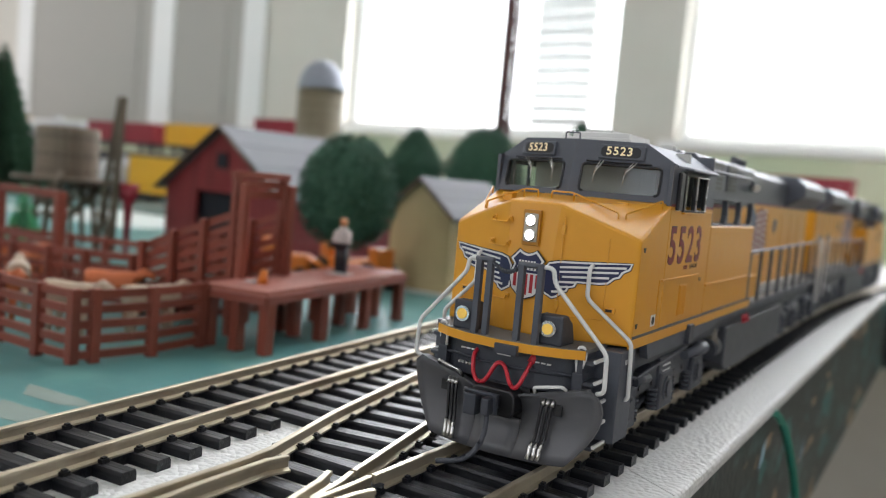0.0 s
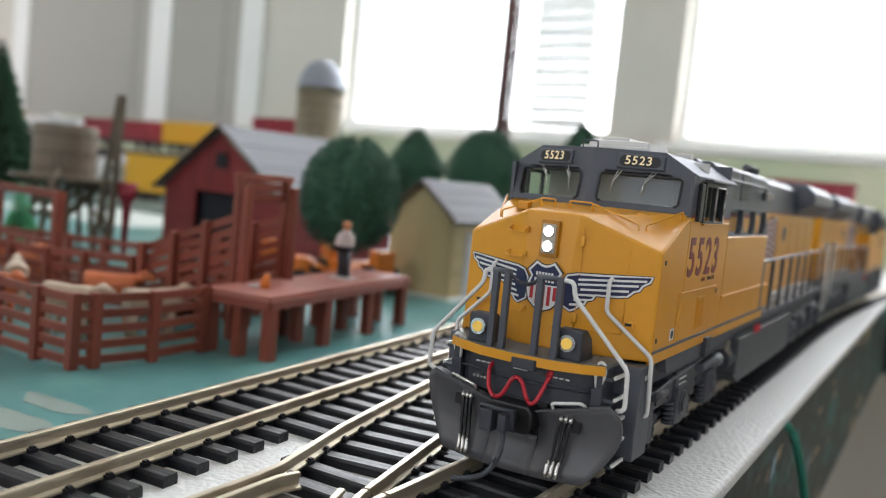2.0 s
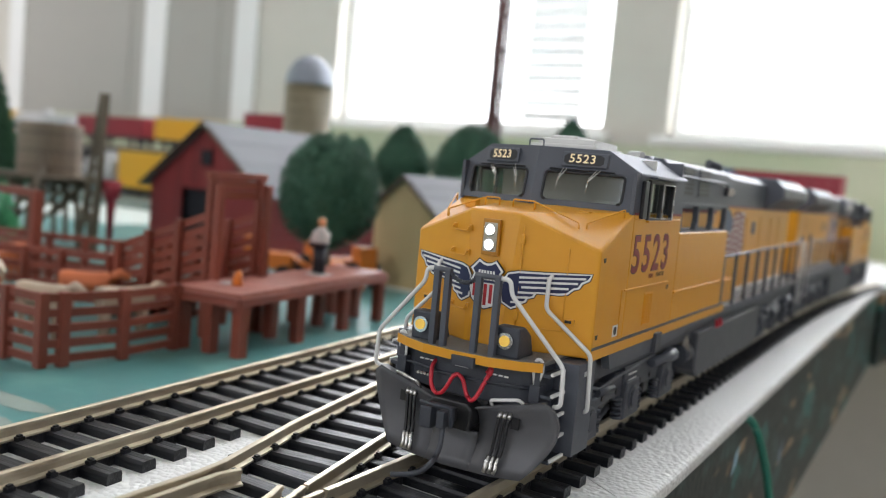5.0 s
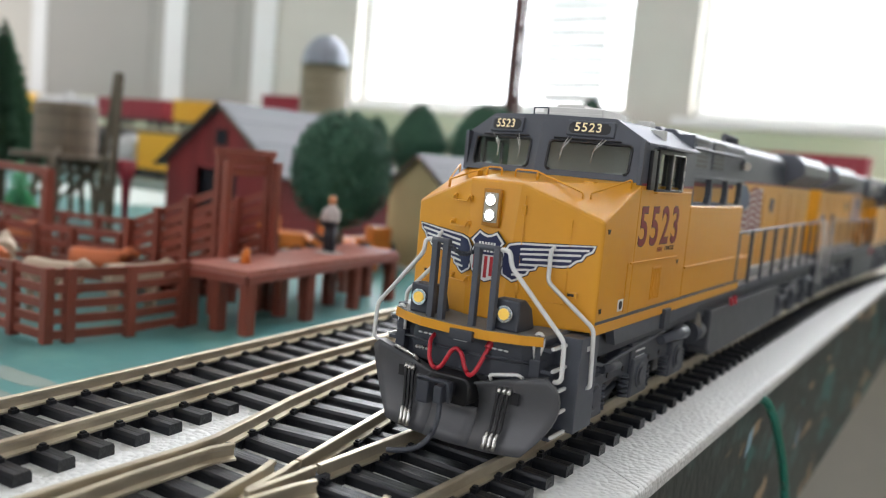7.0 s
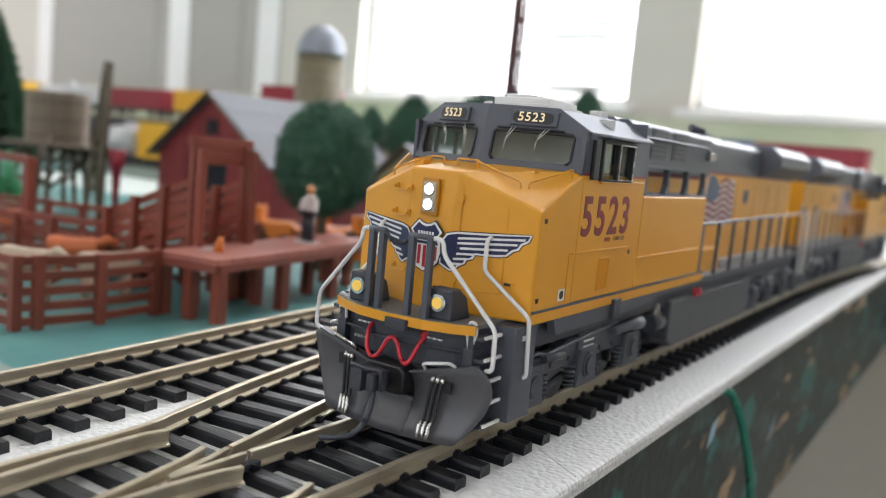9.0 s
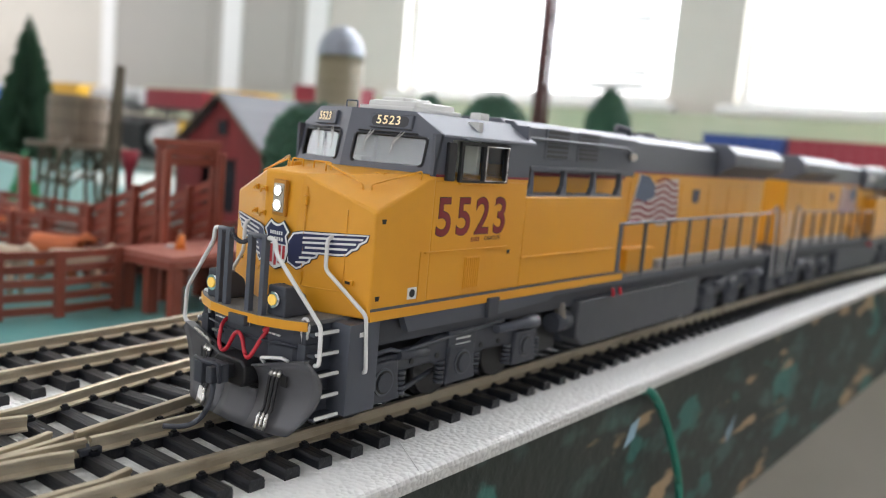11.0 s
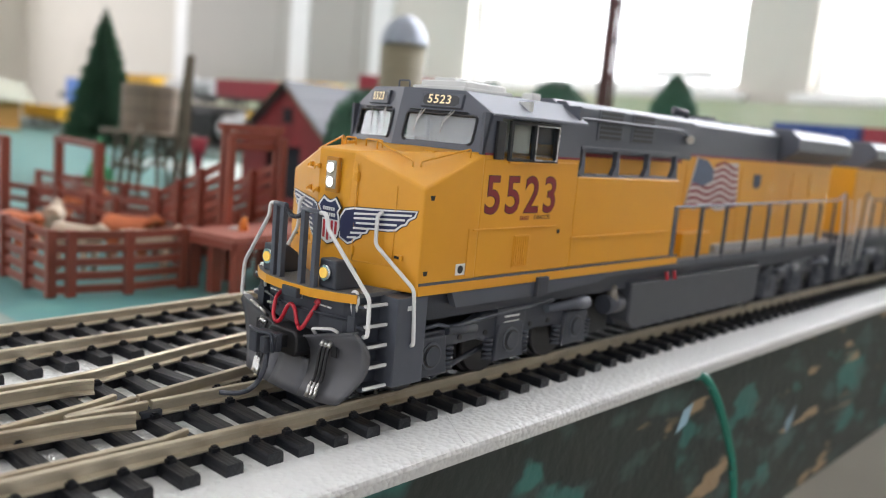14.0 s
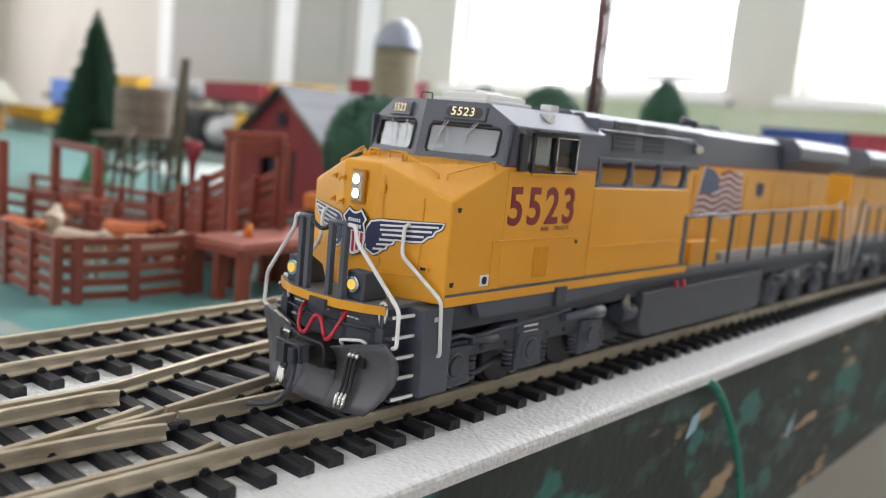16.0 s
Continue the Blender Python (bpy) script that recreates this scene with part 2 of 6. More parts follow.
sn, sl = SLAT.node_tree.nodes, SLAT.node_tree.links
thin, blend = sn.new("ShaderNodeBsdfTranslucent"), sn.new("ShaderNodeMixShader")
thin.inputs[0].default_value, blend.inputs[0].default_value = (0.9, 0.9, 0.88, 1), 0.65
sl.new(sn["Principled BSDF"].outputs[0], blend.inputs[1])
sl.new(thin.outputs[0], blend.inputs[2])
sl.new(blend.outputs[0], sn["Material Output"].inputs[0])
CLOSED = material("closed_blind_slat", (0.86, 0.86, 0.85), 0.5, vary=0.02, size=30)
cn, cl = CLOSED.node_tree.nodes, CLOSED.node_tree.links
dim, mixed = cn.new("ShaderNodeBsdfTranslucent"), cn.new("ShaderNodeMixShader")
dim.inputs[0].default_value, mixed.inputs[0].default_value = (0.9, 0.9, 0.88, 1), 0.18
cl.new(cn["Principled BSDF"].outputs[0], mixed.inputs[1])
cl.new(dim.outputs[0], mixed.inputs[2])
cl.new(mixed.outputs[0], cn["Material Output"].inputs[0])
SKYGLOW = material("bright_overcast_sky", (0.8, 0.8, 0.8), 0.9, vary=0.0, glow=(0.97, 0.99, 1.0), strength=5.0)
SAGE = material("pale_green_backdrop_paint", (0.50, 0.54, 0.36), 0.8, vary=0.05, size=20, second=(0.60, 0.60, 0.44), patch=6, amount=0.5)
TEAL = material("teal_painted_board", (0.072, 0.215, 0.205), 0.40, vary=0.12, size=60, bump=0.15, bump_size=300, second=(0.11, 0.275, 0.25), patch=26, amount=0.48)
TAN = material("bare_grey_board", (0.20, 0.25, 0.22), 0.6, vary=0.15, size=150)
SAND = material("pale_grey_road_paint", (0.55, 0.60, 0.56), 0.6, vary=0.06, size=60)


def pebbled():
    """White moulded plastic with a leather grain."""
    m = material("white_pebbled_plastic", (0.66, 0.66, 0.64), 0.56, vary=0.03, size=200)
    n, link = m.node_tree.nodes, m.node_tree.links
    where = n.new("ShaderNodeTexCoord").outputs["Object"]
    warp = n.new("ShaderNodeTexNoise")
    warp.inputs["Scale"].default_value = 420
    link.new(where, warp.inputs["Vector"])
    shift = n.new("ShaderNodeVectorMath")
    shift.operation = "MULTIPLY_ADD"
    shift.inputs[1].default_value = (0.0006, 0.0006, 0.0006)
    link.new(warp.outputs["Color"], shift.inputs[0])
    link.new(where, shift.inputs[2])
    cell = n.new("ShaderNodeTexVoronoi")
    cell.feature = "F1"
    cell.inputs["Scale"].default_value = 880
    link.new(shift.outputs[0], cell.inputs["Vector"])
    node = n.new("ShaderNodeBump")
    node.invert = True
    node.inputs["Strength"].default_value, node.inputs["Distance"].default_value = 0.7, 0.0005
    link.new(cell.outputs["Distance"], node.inputs["Height"])
    link.new(node.outputs[0], n["Principled BSDF"].inputs["Normal"])
    return m


def camouflage():
    """Dark green board with teal brush marks, tan streaks and scrapes."""
    m = material("dark_green_scraped_paint", (0.018, 0.026, 0.022), 0.5, vary=0.5, size=220, bump=0.6, bump_size=350)
    n, link = m.node_tree.nodes, m.node_tree.links
    b = n["Principled BSDF"]
    base = b.inputs["Base Color"].links[0].from_socket
    where = n.new("ShaderNodeTexCoord").outputs["Object"]
    for colour, scale, low, high, seed in (((0.03, 0.14, 0.12), (14, 30, 60), 0.56, 0.60, 0.0), ((0.05, 0.10, 0.09), (60, 50, 110), 0.55, 0.7, 7.0),
                                           ((0.36, 0.25, 0.14), (14, 22, 95), 0.635, 0.67, 3.0), ((0.20, 0.30, 0.36), (20, 40, 40), 0.73, 0.75, 11.0)):
        mapping = n.new("ShaderNodeMapping")
        mapping.inputs["Scale"].default_value, mapping.inputs["Location"].default_value = scale, (seed, seed, seed)
        mapping.inputs["Rotation"].default_value = (0.25, 0, 0)
        link.new(where, mapping.inputs["Vector"])
        tex = n.new("ShaderNodeTexNoise")
        tex.inputs["Scale"].default_value, tex.inputs["Detail"].default_value = 1.0, 3
        link.new(mapping.outputs[0], tex.inputs["Vector"])
        ramp = n.new("ShaderNodeValToRGB")
        ramp.color_ramp.elements[0].position, ramp.color_ramp.elements[1].position = low, high
        link.new(tex.outputs["Fac"], ramp.inputs[0])
        mix = n.new("ShaderNodeMix")
        mix.data_type = "RGBA"
        link.new(ramp.outputs[0], mix.inputs["Factor"])
        link.new(base, mix.inputs["A"])
        mix.inputs["B"].default_value = (*colour, 1)
        base = mix.outputs["Result"]
    link.new(base, b.inputs["Base Color"])
    return m


PLASTIC, CAMO = pebbled(), camouflage()
FLOOR_Z, CEIL_Z, WY, SOUTH, WEST, EAST = -65.0, 145.0, 90.0, -150.0, -270.0, 150.0
WIN = [(-80.3, -35.2), (-26.6, 26.0)]
SILL, HEAD = 11.6, 118.0


def setting_part(name, bm, mat, label, category):
    return solo(name, bm, mat, label, category, kind="structure")


setting_part("floor", box(fresh(), WEST, EAST, SOUTH, WY + 12, FLOOR_Z - 5, FLOOR_Z), CARPET, "beige carpeted floor of the hobby room", "floor")
setting_part("ceiling", box(fresh(), WEST, EAST, SOUTH, WY + 12, CEIL_Z, CEIL_Z + 6), CEIL, "plain white painted ceiling", "ceiling")
bm = fresh()
spans = [(WEST, WIN[0][0], FLOOR_Z, CEIL_Z), (WIN[0][1], WIN[1][0], FLOOR_Z, CEIL_Z), (WIN[1][1], EAST, FLOOR_Z, CEIL_Z)]
for x0, x1 in WIN:
    spans += [(x0, x1, FLOOR_Z, SILL), (x0, x1, HEAD, CEIL_Z)]
for x0, x1, z0, z1 in spans:
    box(bm, x0, x1, WY, WY + 4, z0, z1)
setting_part("wall_north", bm, WALL, "cream painted wall with two windows", "wall")
# walls out of view; their openings are added to house the lamps
for name, fixed in (("wall_south", "y"), ("wall_east", "x"), ("wall_west", "w")):
    bm = fresh()
    holes = [(-100.0, -4.0), (40.0, 135.0)] if fixed == "y" else [(-78.0, 26.0)] if fixed == "x" else [(-60.0, 60.0)]
    lo, hi = (WEST, EAST) if fixed == "y" else (SOUTH, WY + 12)
    at = lo
    for a, b in holes + [(hi, hi)]:
        for u0, u1, z0, z1 in ((at, a, FLOOR_Z, CEIL_Z), (a, b, FLOOR_Z, 12), (a, b, HEAD, CEIL_Z)):
            if u1 > u0:
                box(bm, *((u0, u1, SOUTH - 8, SOUTH) if fixed == "y" else (EAST, EAST + 8, u0, u1) if fixed == "x" else (WEST - 8, WEST, u0, u1)), z0, z1)
        at = b
    setting_part(name, bm, WALL, "unseen cream painted wall with window openings added for the lamps", "wall")
setting_part("backdrop", box(fresh(), -220, 150, WY + 30, WY + 31, -20, 160), SKYGLOW, "bright white sky outside the windows", "sky")

# white casings and grey-beige panels on the back wall
bm = fresh()
for x0, x1 in ((-173.6, -167.9), (-127.6, -121.6), (-103.3, -98.0)):
    box(bm, x0, x1, WY - 0.5, WY - 0.1, FLOOR_Z, 120, 0.1)
setting_part("trim", bm, TRIM, "white painted casings on the wall", "trim")
for n, (x0, x1) in enumerate(((-167.8, -127.7), (-121.5, -103.4)), 1):
    door = thing(f"door_{n}", ((x0 + x1) / 2, WY, FLOOR_Z), "grey-beige painted door between white casings", "door", kind="structure")
    part("leaf", box(fresh(), x0, x1, WY - 0.30, WY - 0.1, FLOOR_Z, 118), PANEL, door)
    bm = fresh()
    for z0, z1 in ((-55, -5), (12, 105)):
        box(bm, x0 + 4, x1 - 4, WY - 0.45, WY - 0.28, z0, z1, 0.05)
    part("raised_panel", bm, PANEL, door)

for n, (x0, x1) in enumerate(WIN, 1):
    win = thing(f"window_{n}", ((x0 + x1) / 2, WY, SILL), "bright white-framed window in the cream wall", "window", kind="structure")
    part("sill", box(fresh(), x0 - 1.5, x1 + 1.5, WY - 2.0, WY + 4, SILL - 1.2, SILL, 0.3), TRIM, win)
    mid = (x0 + x1) / 2
    for a, b, c, d in ((x0, x0 + 0.8, SILL, HEAD), (x1 - 0.8, x1, SILL, HEAD), (x0 + 0.8, x1 - 0.8, SILL, SILL + 1.2), (x0 + 0.8, x1 - 0.8, 62, 64.5)):
        part("frame", box(fresh(), a, b, WY + 2.6, WY + 3.8, c, d), TRIM, win)
    pane = part("pane", box(fresh(), x0 + 0.8, x1 - 0.8, WY + 3.1, WY + 3.2, SILL + 2, HEAD), glass(f"window_glass_{n}", (0.97, 0.98, 0.98), 0.02, 0.0), win)
    pane.visible_shadow = False
    blind = thing("window_blind", (mid, WY + 1.2, SILL + 2), "white slatted blind hanging in a window", "window blind", "window blinds")
    cut = x0 + (x1 - x0) * 0.655 if n == 1 else x1 - 1.2
    me = mesh_of("slat", box(fresh(), x0 + 1.2 if n == 2 else cut + 3.2, x1 - (1.2 if n == 2 else 3.4), -0.92, 0.92, -0.04, 0.04), SLAT if n == 2 else CLOSED, (mid, 0, 0))
    for k in range(24):
        ob = piece("slat", me, blind, (mid, WY + 1.2, SILL + 2.0 + 1.7 * k))
        ob.rotation_euler = (radians(-10 if n == 2 else -48), 0, 0)
    part("bottom_rail", box(fresh(), x0 + 1.2 if n == 2 else cut + 3.2, x1 - (1.2 if n == 2 else 3.4), WY + 0.8, WY + 1.6, SILL + 0.5, SILL + 1.1, 0.1), SLAT, blind)
    for u in (0.22, 0.78) if n == 2 else (0.70, 0.86):
        x = x0 + (x1 - x0) * u
        part("ladder_cord", tube(fresh(), [(x, WY + 0.3, SILL + 1), (x, WY + 0.3, SILL + 60)], 0.1, 6), SLAT, blind)

# the table: white moulded plastic with a dark painted side board, and the teal layout board on top
GZ = -0.385
TOPZ = -1.09  # the teal board lies lower than the table with the tracks
EDGE = 2.36


def askew(bm):
    """The table stands slightly askew to the main line."""
    for v in bm.verts:
        if v.co.x > 0:
            v.co.x -= 0.014 * v.co.y
    return bm


table = thing("folding_table", (-2, 20, GZ), "white pebbled plastic table top under the tracks", "table")
bm = fresh()
prism(bm, [(-3.0, GZ), (EDGE - 0.10, GZ), (EDGE - 0.04, GZ - 0.015), (EDGE - 0.01, GZ - 0.05), (EDGE, GZ - 0.12), (EDGE - 0.04, GZ - 0.30), (-3.0, GZ - 0.30)], "y", -32, 84)
askew(bm)
prism(bm, [(-3.0, 84), (-9.96, 84), (-9.96, 30), (-3.02, -32), (-3.0, -32)], "z", GZ - 0.30, GZ)
part("table_top", bm, PLASTIC, table)
part("side_board", askew(box(fresh(), EDGE - 0.65, EDGE - 0.12, -32, 52, -5.6, GZ - 0.30)), CAMO, table, "dark green side board with teal and tan paint marks")
part("seam", tube(fresh(), [(1.30, 2.35, GZ), (2.28, 1.72, GZ)], 0.010, 6), WHITE, table)
part("side_patch", askew(sheet(fresh(), [(EDGE - 0.115, 8.95, -1.90), (EDGE - 0.115, 9.45, -1.75), (EDGE - 0.115, 9.65, -1.30), (EDGE - 0.115, 9.2, -1.40)], (0.004, 0, 0))),
     material("pale_blue_tape", (0.30, 0.46, 0.56), 0.5), table, "pale blue scrap of tape")
# the table turns the corner to the right at its far end
RETURN = [(1.0, 42), (1.77, 42), (1.71, 46), (1.85, 50), (2.35, 53), (3.6, 55.5), (7, 57), (14, 58), (60, 60), (60, 84), (1.0, 84)]
part("table_return", prism(fresh(), RETURN, "z", GZ - 0.30, GZ + 0.004), PLASTIC, table, bevel=0.05)
bm = fresh()
for (ax, ay), (bx, by) in zip(RETURN[3:8], RETURN[4:9]):
    beam(bm, (ax - 0.1, ay + 0.4, -2.95), (bx - 0.1, by + 0.4, -2.95), 0.3, 5.3)
part("return_board", bm, CAMO, table)
for x, y in ((-3.4, -25), (-1.6, -25), (-7.0, 22), (-1.0, 22)):
    part("leg", tube(fresh(), [(x, y, FLOOR_Z), (x, y, GZ - 0.3)], 1.2, 12), UNDER, table)
part("strap", tube(fresh(), rounded([(2.0, 9.6, GZ - 0.36), (2.24, 9.75, GZ - 0.25), (2.45, 10.1, -1.2), (2.66, 10.7, -2.4), (2.78, 11.0, -3.5), (2.8, 11.1, -6.0), (2.7, 11.0, -9.0)], 0.6), 0.10, 8),
     material("green_cord", (0.01, 0.16, 0.11), 0.4), table, "green cord hanging over the side")

board = thing("layout_board", (-60, 20, TOPZ), "teal painted layout board, scuffed, beside the tracks", "board")
bm = fresh()
box(bm, -150, -3, -45, 86.4, TOPZ - 0.30, TOPZ)
part("board_top", bm, TEAL, board)
for n, (cx, cy, rx, ry) in enumerate(((-9.75, -0.73, 0.95, 0.38), (-9.3, -1.83, 0.85, 0.52))):
    pts = [(cx + rx * (1 + 0.25 * math.sin(3 * a + n)) * math.cos(a), cy + ry * (1 + 0.3 * math.sin(2 * a + 1)) * math.sin(a), TOPZ + 0.003) for a in (2 * math.pi * k / 18 for k in range(18))]
    part("worn_patch", sheet(fresh(), pts, (0, 0, 0.003)), TAN, board, "grey worn patch where the paint has come off")
for x0, x1, y0, y1 in ((-60.8, -43.5, 24.7, 36.3),):
    part("road", box(fresh(), x0, x1, y0, y1, TOPZ, TOPZ + 0.03), SAND, board, "pale painted road strip")
for x0, x1, y0, y1 in ((-120, -45, 36.2, 43.2), (-20, -10, 60, 64)):
    part("roadbed", box(fresh(), x0, x1, y0, y1, TOPZ, GZ + 0.004, 0.05), TAN, board, "grey raised roadbed under the sidings")
for x in (-140, -75):
    for y in (-40, 80):
        part("leg", tube(fresh(), [(x, y, FLOOR_Z), (x, y, TOPZ - 0.3)], 1.4, 12), UNDER, board)
part("backdrop_panel", box(fresh(), -150, 40, 86.5, 87.3, GZ - 2, 10.2, 0.1), SAGE, board, "pale green painted backdrop panel")
part("rear_shelf", box(fresh(), -9.0, 40, 84.0, 86.5, GZ - 0.4, GZ), SAGE, board)

# ---- tracks ----
RAIL_SHAPE = [(-0.09, -0.22), (0.09, -0.22), (0.09, -0.19), (0.022, -0.165), (0.022, -0.075), (0.047, -0.06), (0.047, -0.012), (0.036, 0.0), (-0.036, 0.0), (-0.047, -0.012), (-0.047, -0.06), (-0.022, -0.075), (-0.022, -0.165), (-0.09, -0.19)]


def rail(bm, pts):
    """The rail section drawn along (x, y) points, head at z = 0."""
    pts = [Vector((*p, 0)) for p in pts]
    rings = []
    for i, p in enumerate(pts):
        way = (pts[min(i + 1, len(pts) - 1)] - pts[max(i - 1, 0)]).normalized()
        side = Vector((way.y, -way.x, 0))
        rings.append([bm.verts.new(p + side * a + Vector((0, 0, b))) for a, b in RAIL_SHAPE])
    for a, b in zip(rings, rings[1:]):
        for k in range(len(a)):
            bm.faces.new((a[k], a[(k + 1) % len(a)], b[(k + 1) % len(a)], b[k]))
    bm.faces.new(rings[0][::-1])
    bm.faces.new(rings[-1])
    return bm


def tie_mesh(name, half, seats, right=None):
    bm = fresh()
    prism(bm, [(-0.132, GZ), (0.132, GZ), (0.130, -0.27), (0.112, -0.222), (-0.112, -0.222), (-0.130, -0.27)], "x", -half, half if right is None else right)
    for s in seats:
        for off in (-0.13, 0.13):
            box(bm, s + off - 0.045, s + off + 0.045, -0.06, 0.06, -0.222, -0.165)
            box(bm, s + off - 0.03, s + off + 0.03, -0.035, 0.035, -0.165, -0.135)
    return mesh_of(name, bm, TIE)


TIE_ME = tie_mesh("tie", 1.36, (-0.75, 0.75))
TIE_SHORT = tie_mesh("tie", 0.88, (-0.75, 0.75), 1.36)
STEP = 0.615


def web(bm, pts, off):
    """The black strip that joins the ties under a rail."""
    for a, b in zip(pts, pts[1:]):
        beam(bm, (a[0] + off, a[1], -0.33), (b[0] + off, b[1], -0.33), 0.13, 0.17)


def track(label, line, y0, y1, ties_from, far):
    """line(y) gives the centre's x; real ties from ties_from, joined ones past far."""
    t = thing("track", (line(0), 0, GZ), label, "railway track", "model railway tracks")
    ys = [y0 + (y1 - y0) * k / 40 for k in range(41)]
    slope = lambda y: line(y + 0.5) - line(y - 0.5)
    for s in (-0.75, 0.75):
        part("rail", rail(fresh(), [(line(y) + s / math.cos(math.atan(slope(y))), y) for y in ys]), RAIL, t)
    bm = fresh()
    for s in (-0.75, 0.75):
        web(bm, [(line(y), y) for y in ys if y > ties_from], s)
    part("tie_web", bm, TIE, t)
    y = ties_from
    bm = fresh()
    while y < y1:
        if -0.4 < y < 9.5:
            reach = branch(y) - 0.95 - line(y)
            piece("long_tie", tie_mesh("long_tie", 1.36, (-0.75, 0.75), reach), t, (line(y), y, 0), -math.atan(slope(y)) * 0.6)
        elif y < far:
            piece("tie", TIE_ME, t, (line(y), y, 0), -math.atan(slope(y)))
        else:
            beam(bm, (line(y) - 1.36, y, -0.32), (line(y) + 1.36, y, -0.32), 0.28, 0.19)
        y += STEP
    tagged(part("distant_tie_run", bm, TIE, t), kind="stuff")
    return t


def main_line(y):
    return -0.0175 * max(0.0, y - 1.3) + (0.0 if y < 24 else 0.0022 * (y - 24) ** 2)


def passing(y):
    return -5.2 - 0.112 * y if y < 30 else -8.56


def branch(y):
    return -2.22 - 0.225 * y + 0.004 * max(0.0, y) ** 2 if y < 20 else -5.12


track("brass-coloured rails on black plastic ties beside the teal board", passing, -16, 60, -16, 24)
main = thing("track", (0, 0, GZ), "rails on black plastic ties under the yellow locomotive", "railway track", "model railway tracks")
ys = [-12 + 0.75 * k for k in range(85)]
part("rail", rail(fresh(), [(main_line(y) + 0.75, y) for y in ys]), RAIL, main)
part("rail", rail(fresh(), [(-0.75, -1.74)] + [(main_line(y) - 0.75, y) for y in ys if y > -1.5]), RAIL, main)
bm = fresh()
for s in (-0.75, 0.75):
    web(bm, [(main_line(y), y) for y in ys if y > -12], s)
part("tie_web", bm, TIE, main)
bm = fresh()
y = -0.52
while y < 50:
    if y < 26:
        piece("tie", TIE_ME, main, (main_line(y), y, 0), 0.0175 if y > 1.3 else 0.0)
    else:
        beam(bm, (main_line(y) - 1.36, y, -0.32), (main_line(y) + 1.36, y, -0.32), 0.28, 0.19)
    y += STEP
tagged(part("distant_tie_run", bm, TIE, main), kind="stuff")

# the turnout in front of the locomotive, and the branch that leaves it
turnout = thing("turnout", (-1, -3, GZ), "model turnout with worn nickel rails and black ties", "railway turnout")
bs = [0.6 * k for k in range(-3, 50)]


def stock(y):
    """The outer rail of the branch, which straightens towards the points."""
    return branch(y) - 0.77 if y > 0 else -2.99 - 0.285 * y if y > -2.2 else -2.363 + 0.025 * min(3.0, -2.2 - y)


part("rail", rail(fresh(), [(branch(y) + 0.77, y) for y in bs if y >= -1.8]), RAIL, turnout)
part("rail", rail(fresh(), [(stock(y), y) for y in [-12 + 0.5 * k for k in range(90)]]), RAIL, turnout)
part("frog_rail", rail(fresh(), [(-0.76, -1.80), (-0.75, -2.25), (-0.77, -2.95)]), RAIL, turnout)
part("frog_rail", rail(fresh(), [(branch(-1.86) + 0.77, -1.86), (-0.93, -2.20), (-0.80, -2.90)]), RAIL, turnout)
part("wing_rail", rail(fresh(), [(-0.44, -2.12), (-0.52, -2.40), (-0.60, -3.1), (-0.70, -5.0), (-0.75, -12)]), RAIL, turnout)
part("wing_rail", rail(fresh(), [(-1.26, -2.05), (-1.13, -2.4), (-0.92, -3.3), (-0.50, -5.5), (-0.1, -8)]), RAIL, turnout)
part("guard_rail", rail(fresh(), [(0.46, -1.85), (0.58, -2.25), (0.60, -4.6), (0.5, -5.0)]), RAIL, turnout)
part("guard_rail", rail(fresh(), [(-2.04, -2.02), (-2.12, -2.35), (-2.08, -3.6), (-1.95, -5.0)]), RAIL, turnout)
for a in ((-0.75, -1.77), (branch(-1.83) + 0.77, -1.83)):
    part("rail_joiner", box(fresh(), a[0] - 0.1, a[0] + 0.1, a[1] - 0.16, a[1] + 0.16, -0.222, -0.13, 0.02), UNDER, turnout)
bm = fresh()
web(bm, [(branch(y), y) for y in bs if y >= -1.8], 0.77)
web(bm, [(stock(y), y) for y in [-12 + 0.6 * k for k in range(70)]], 0.0)
part("tie_web", bm, TIE, turnout)
y = -0.55
while y < 15:
    piece("tie", TIE_SHORT, turnout, (branch(y), y, 0), 0.20)
    y += STEP
y = -0.52 - STEP
while y > -12:
    left = stock(y) - 0.33
    half = (1.36 - left) / 2
    seats = [v - (left + half) for v in (-0.75, 0.75, stock(y))]
    piece("long_tie", tie_mesh("long_tie", half, seats), turnout, (left + half, y, 0), 0.05)
    y -= STEP


# ---- the locomotive (its front platform edge at y = 0, rails at z = 0) ----
loco = thing("locomotive", (0, 0, 0), "yellow and grey model diesel locomotive standing on the track", "locomotive", "locomotives")


def nose_y(x):
    """The nose front: a flat middle, faces swept back to the corners."""
    return 0.70 + 0.46 * max(0.0, abs(x) - 0.30) / 1.26


def both(f):
    for s in (-1, 1):
        f(s)


# nose
bm = fresh()
LO, CORNER_Z, TOP_Z = 1.79, 3.36, 3.80
front = [(-1.56, 1.16), (-0.30, 0.70), (0.30, 0.70), (1.56, 1.16)]
low = [bm.verts.new((x, y, LO)) for x, y in front] + [bm.verts.new((1.56, 2.45, LO)), bm.verts.new((-1.56, 2.45, LO))]
top = [bm.verts.new((-1.56, 1.16, CORNER_Z)), bm.verts.new((-0.42, 0.78, TOP_Z)), bm.verts.new((0.42, 0.78, TOP_Z)), bm.verts.new((1.56, 1.16, CORNER_Z)),
       bm.verts.new((1.56, 2.45, 3.93)), bm.verts.new((-1.56, 2.45, 3.93))]
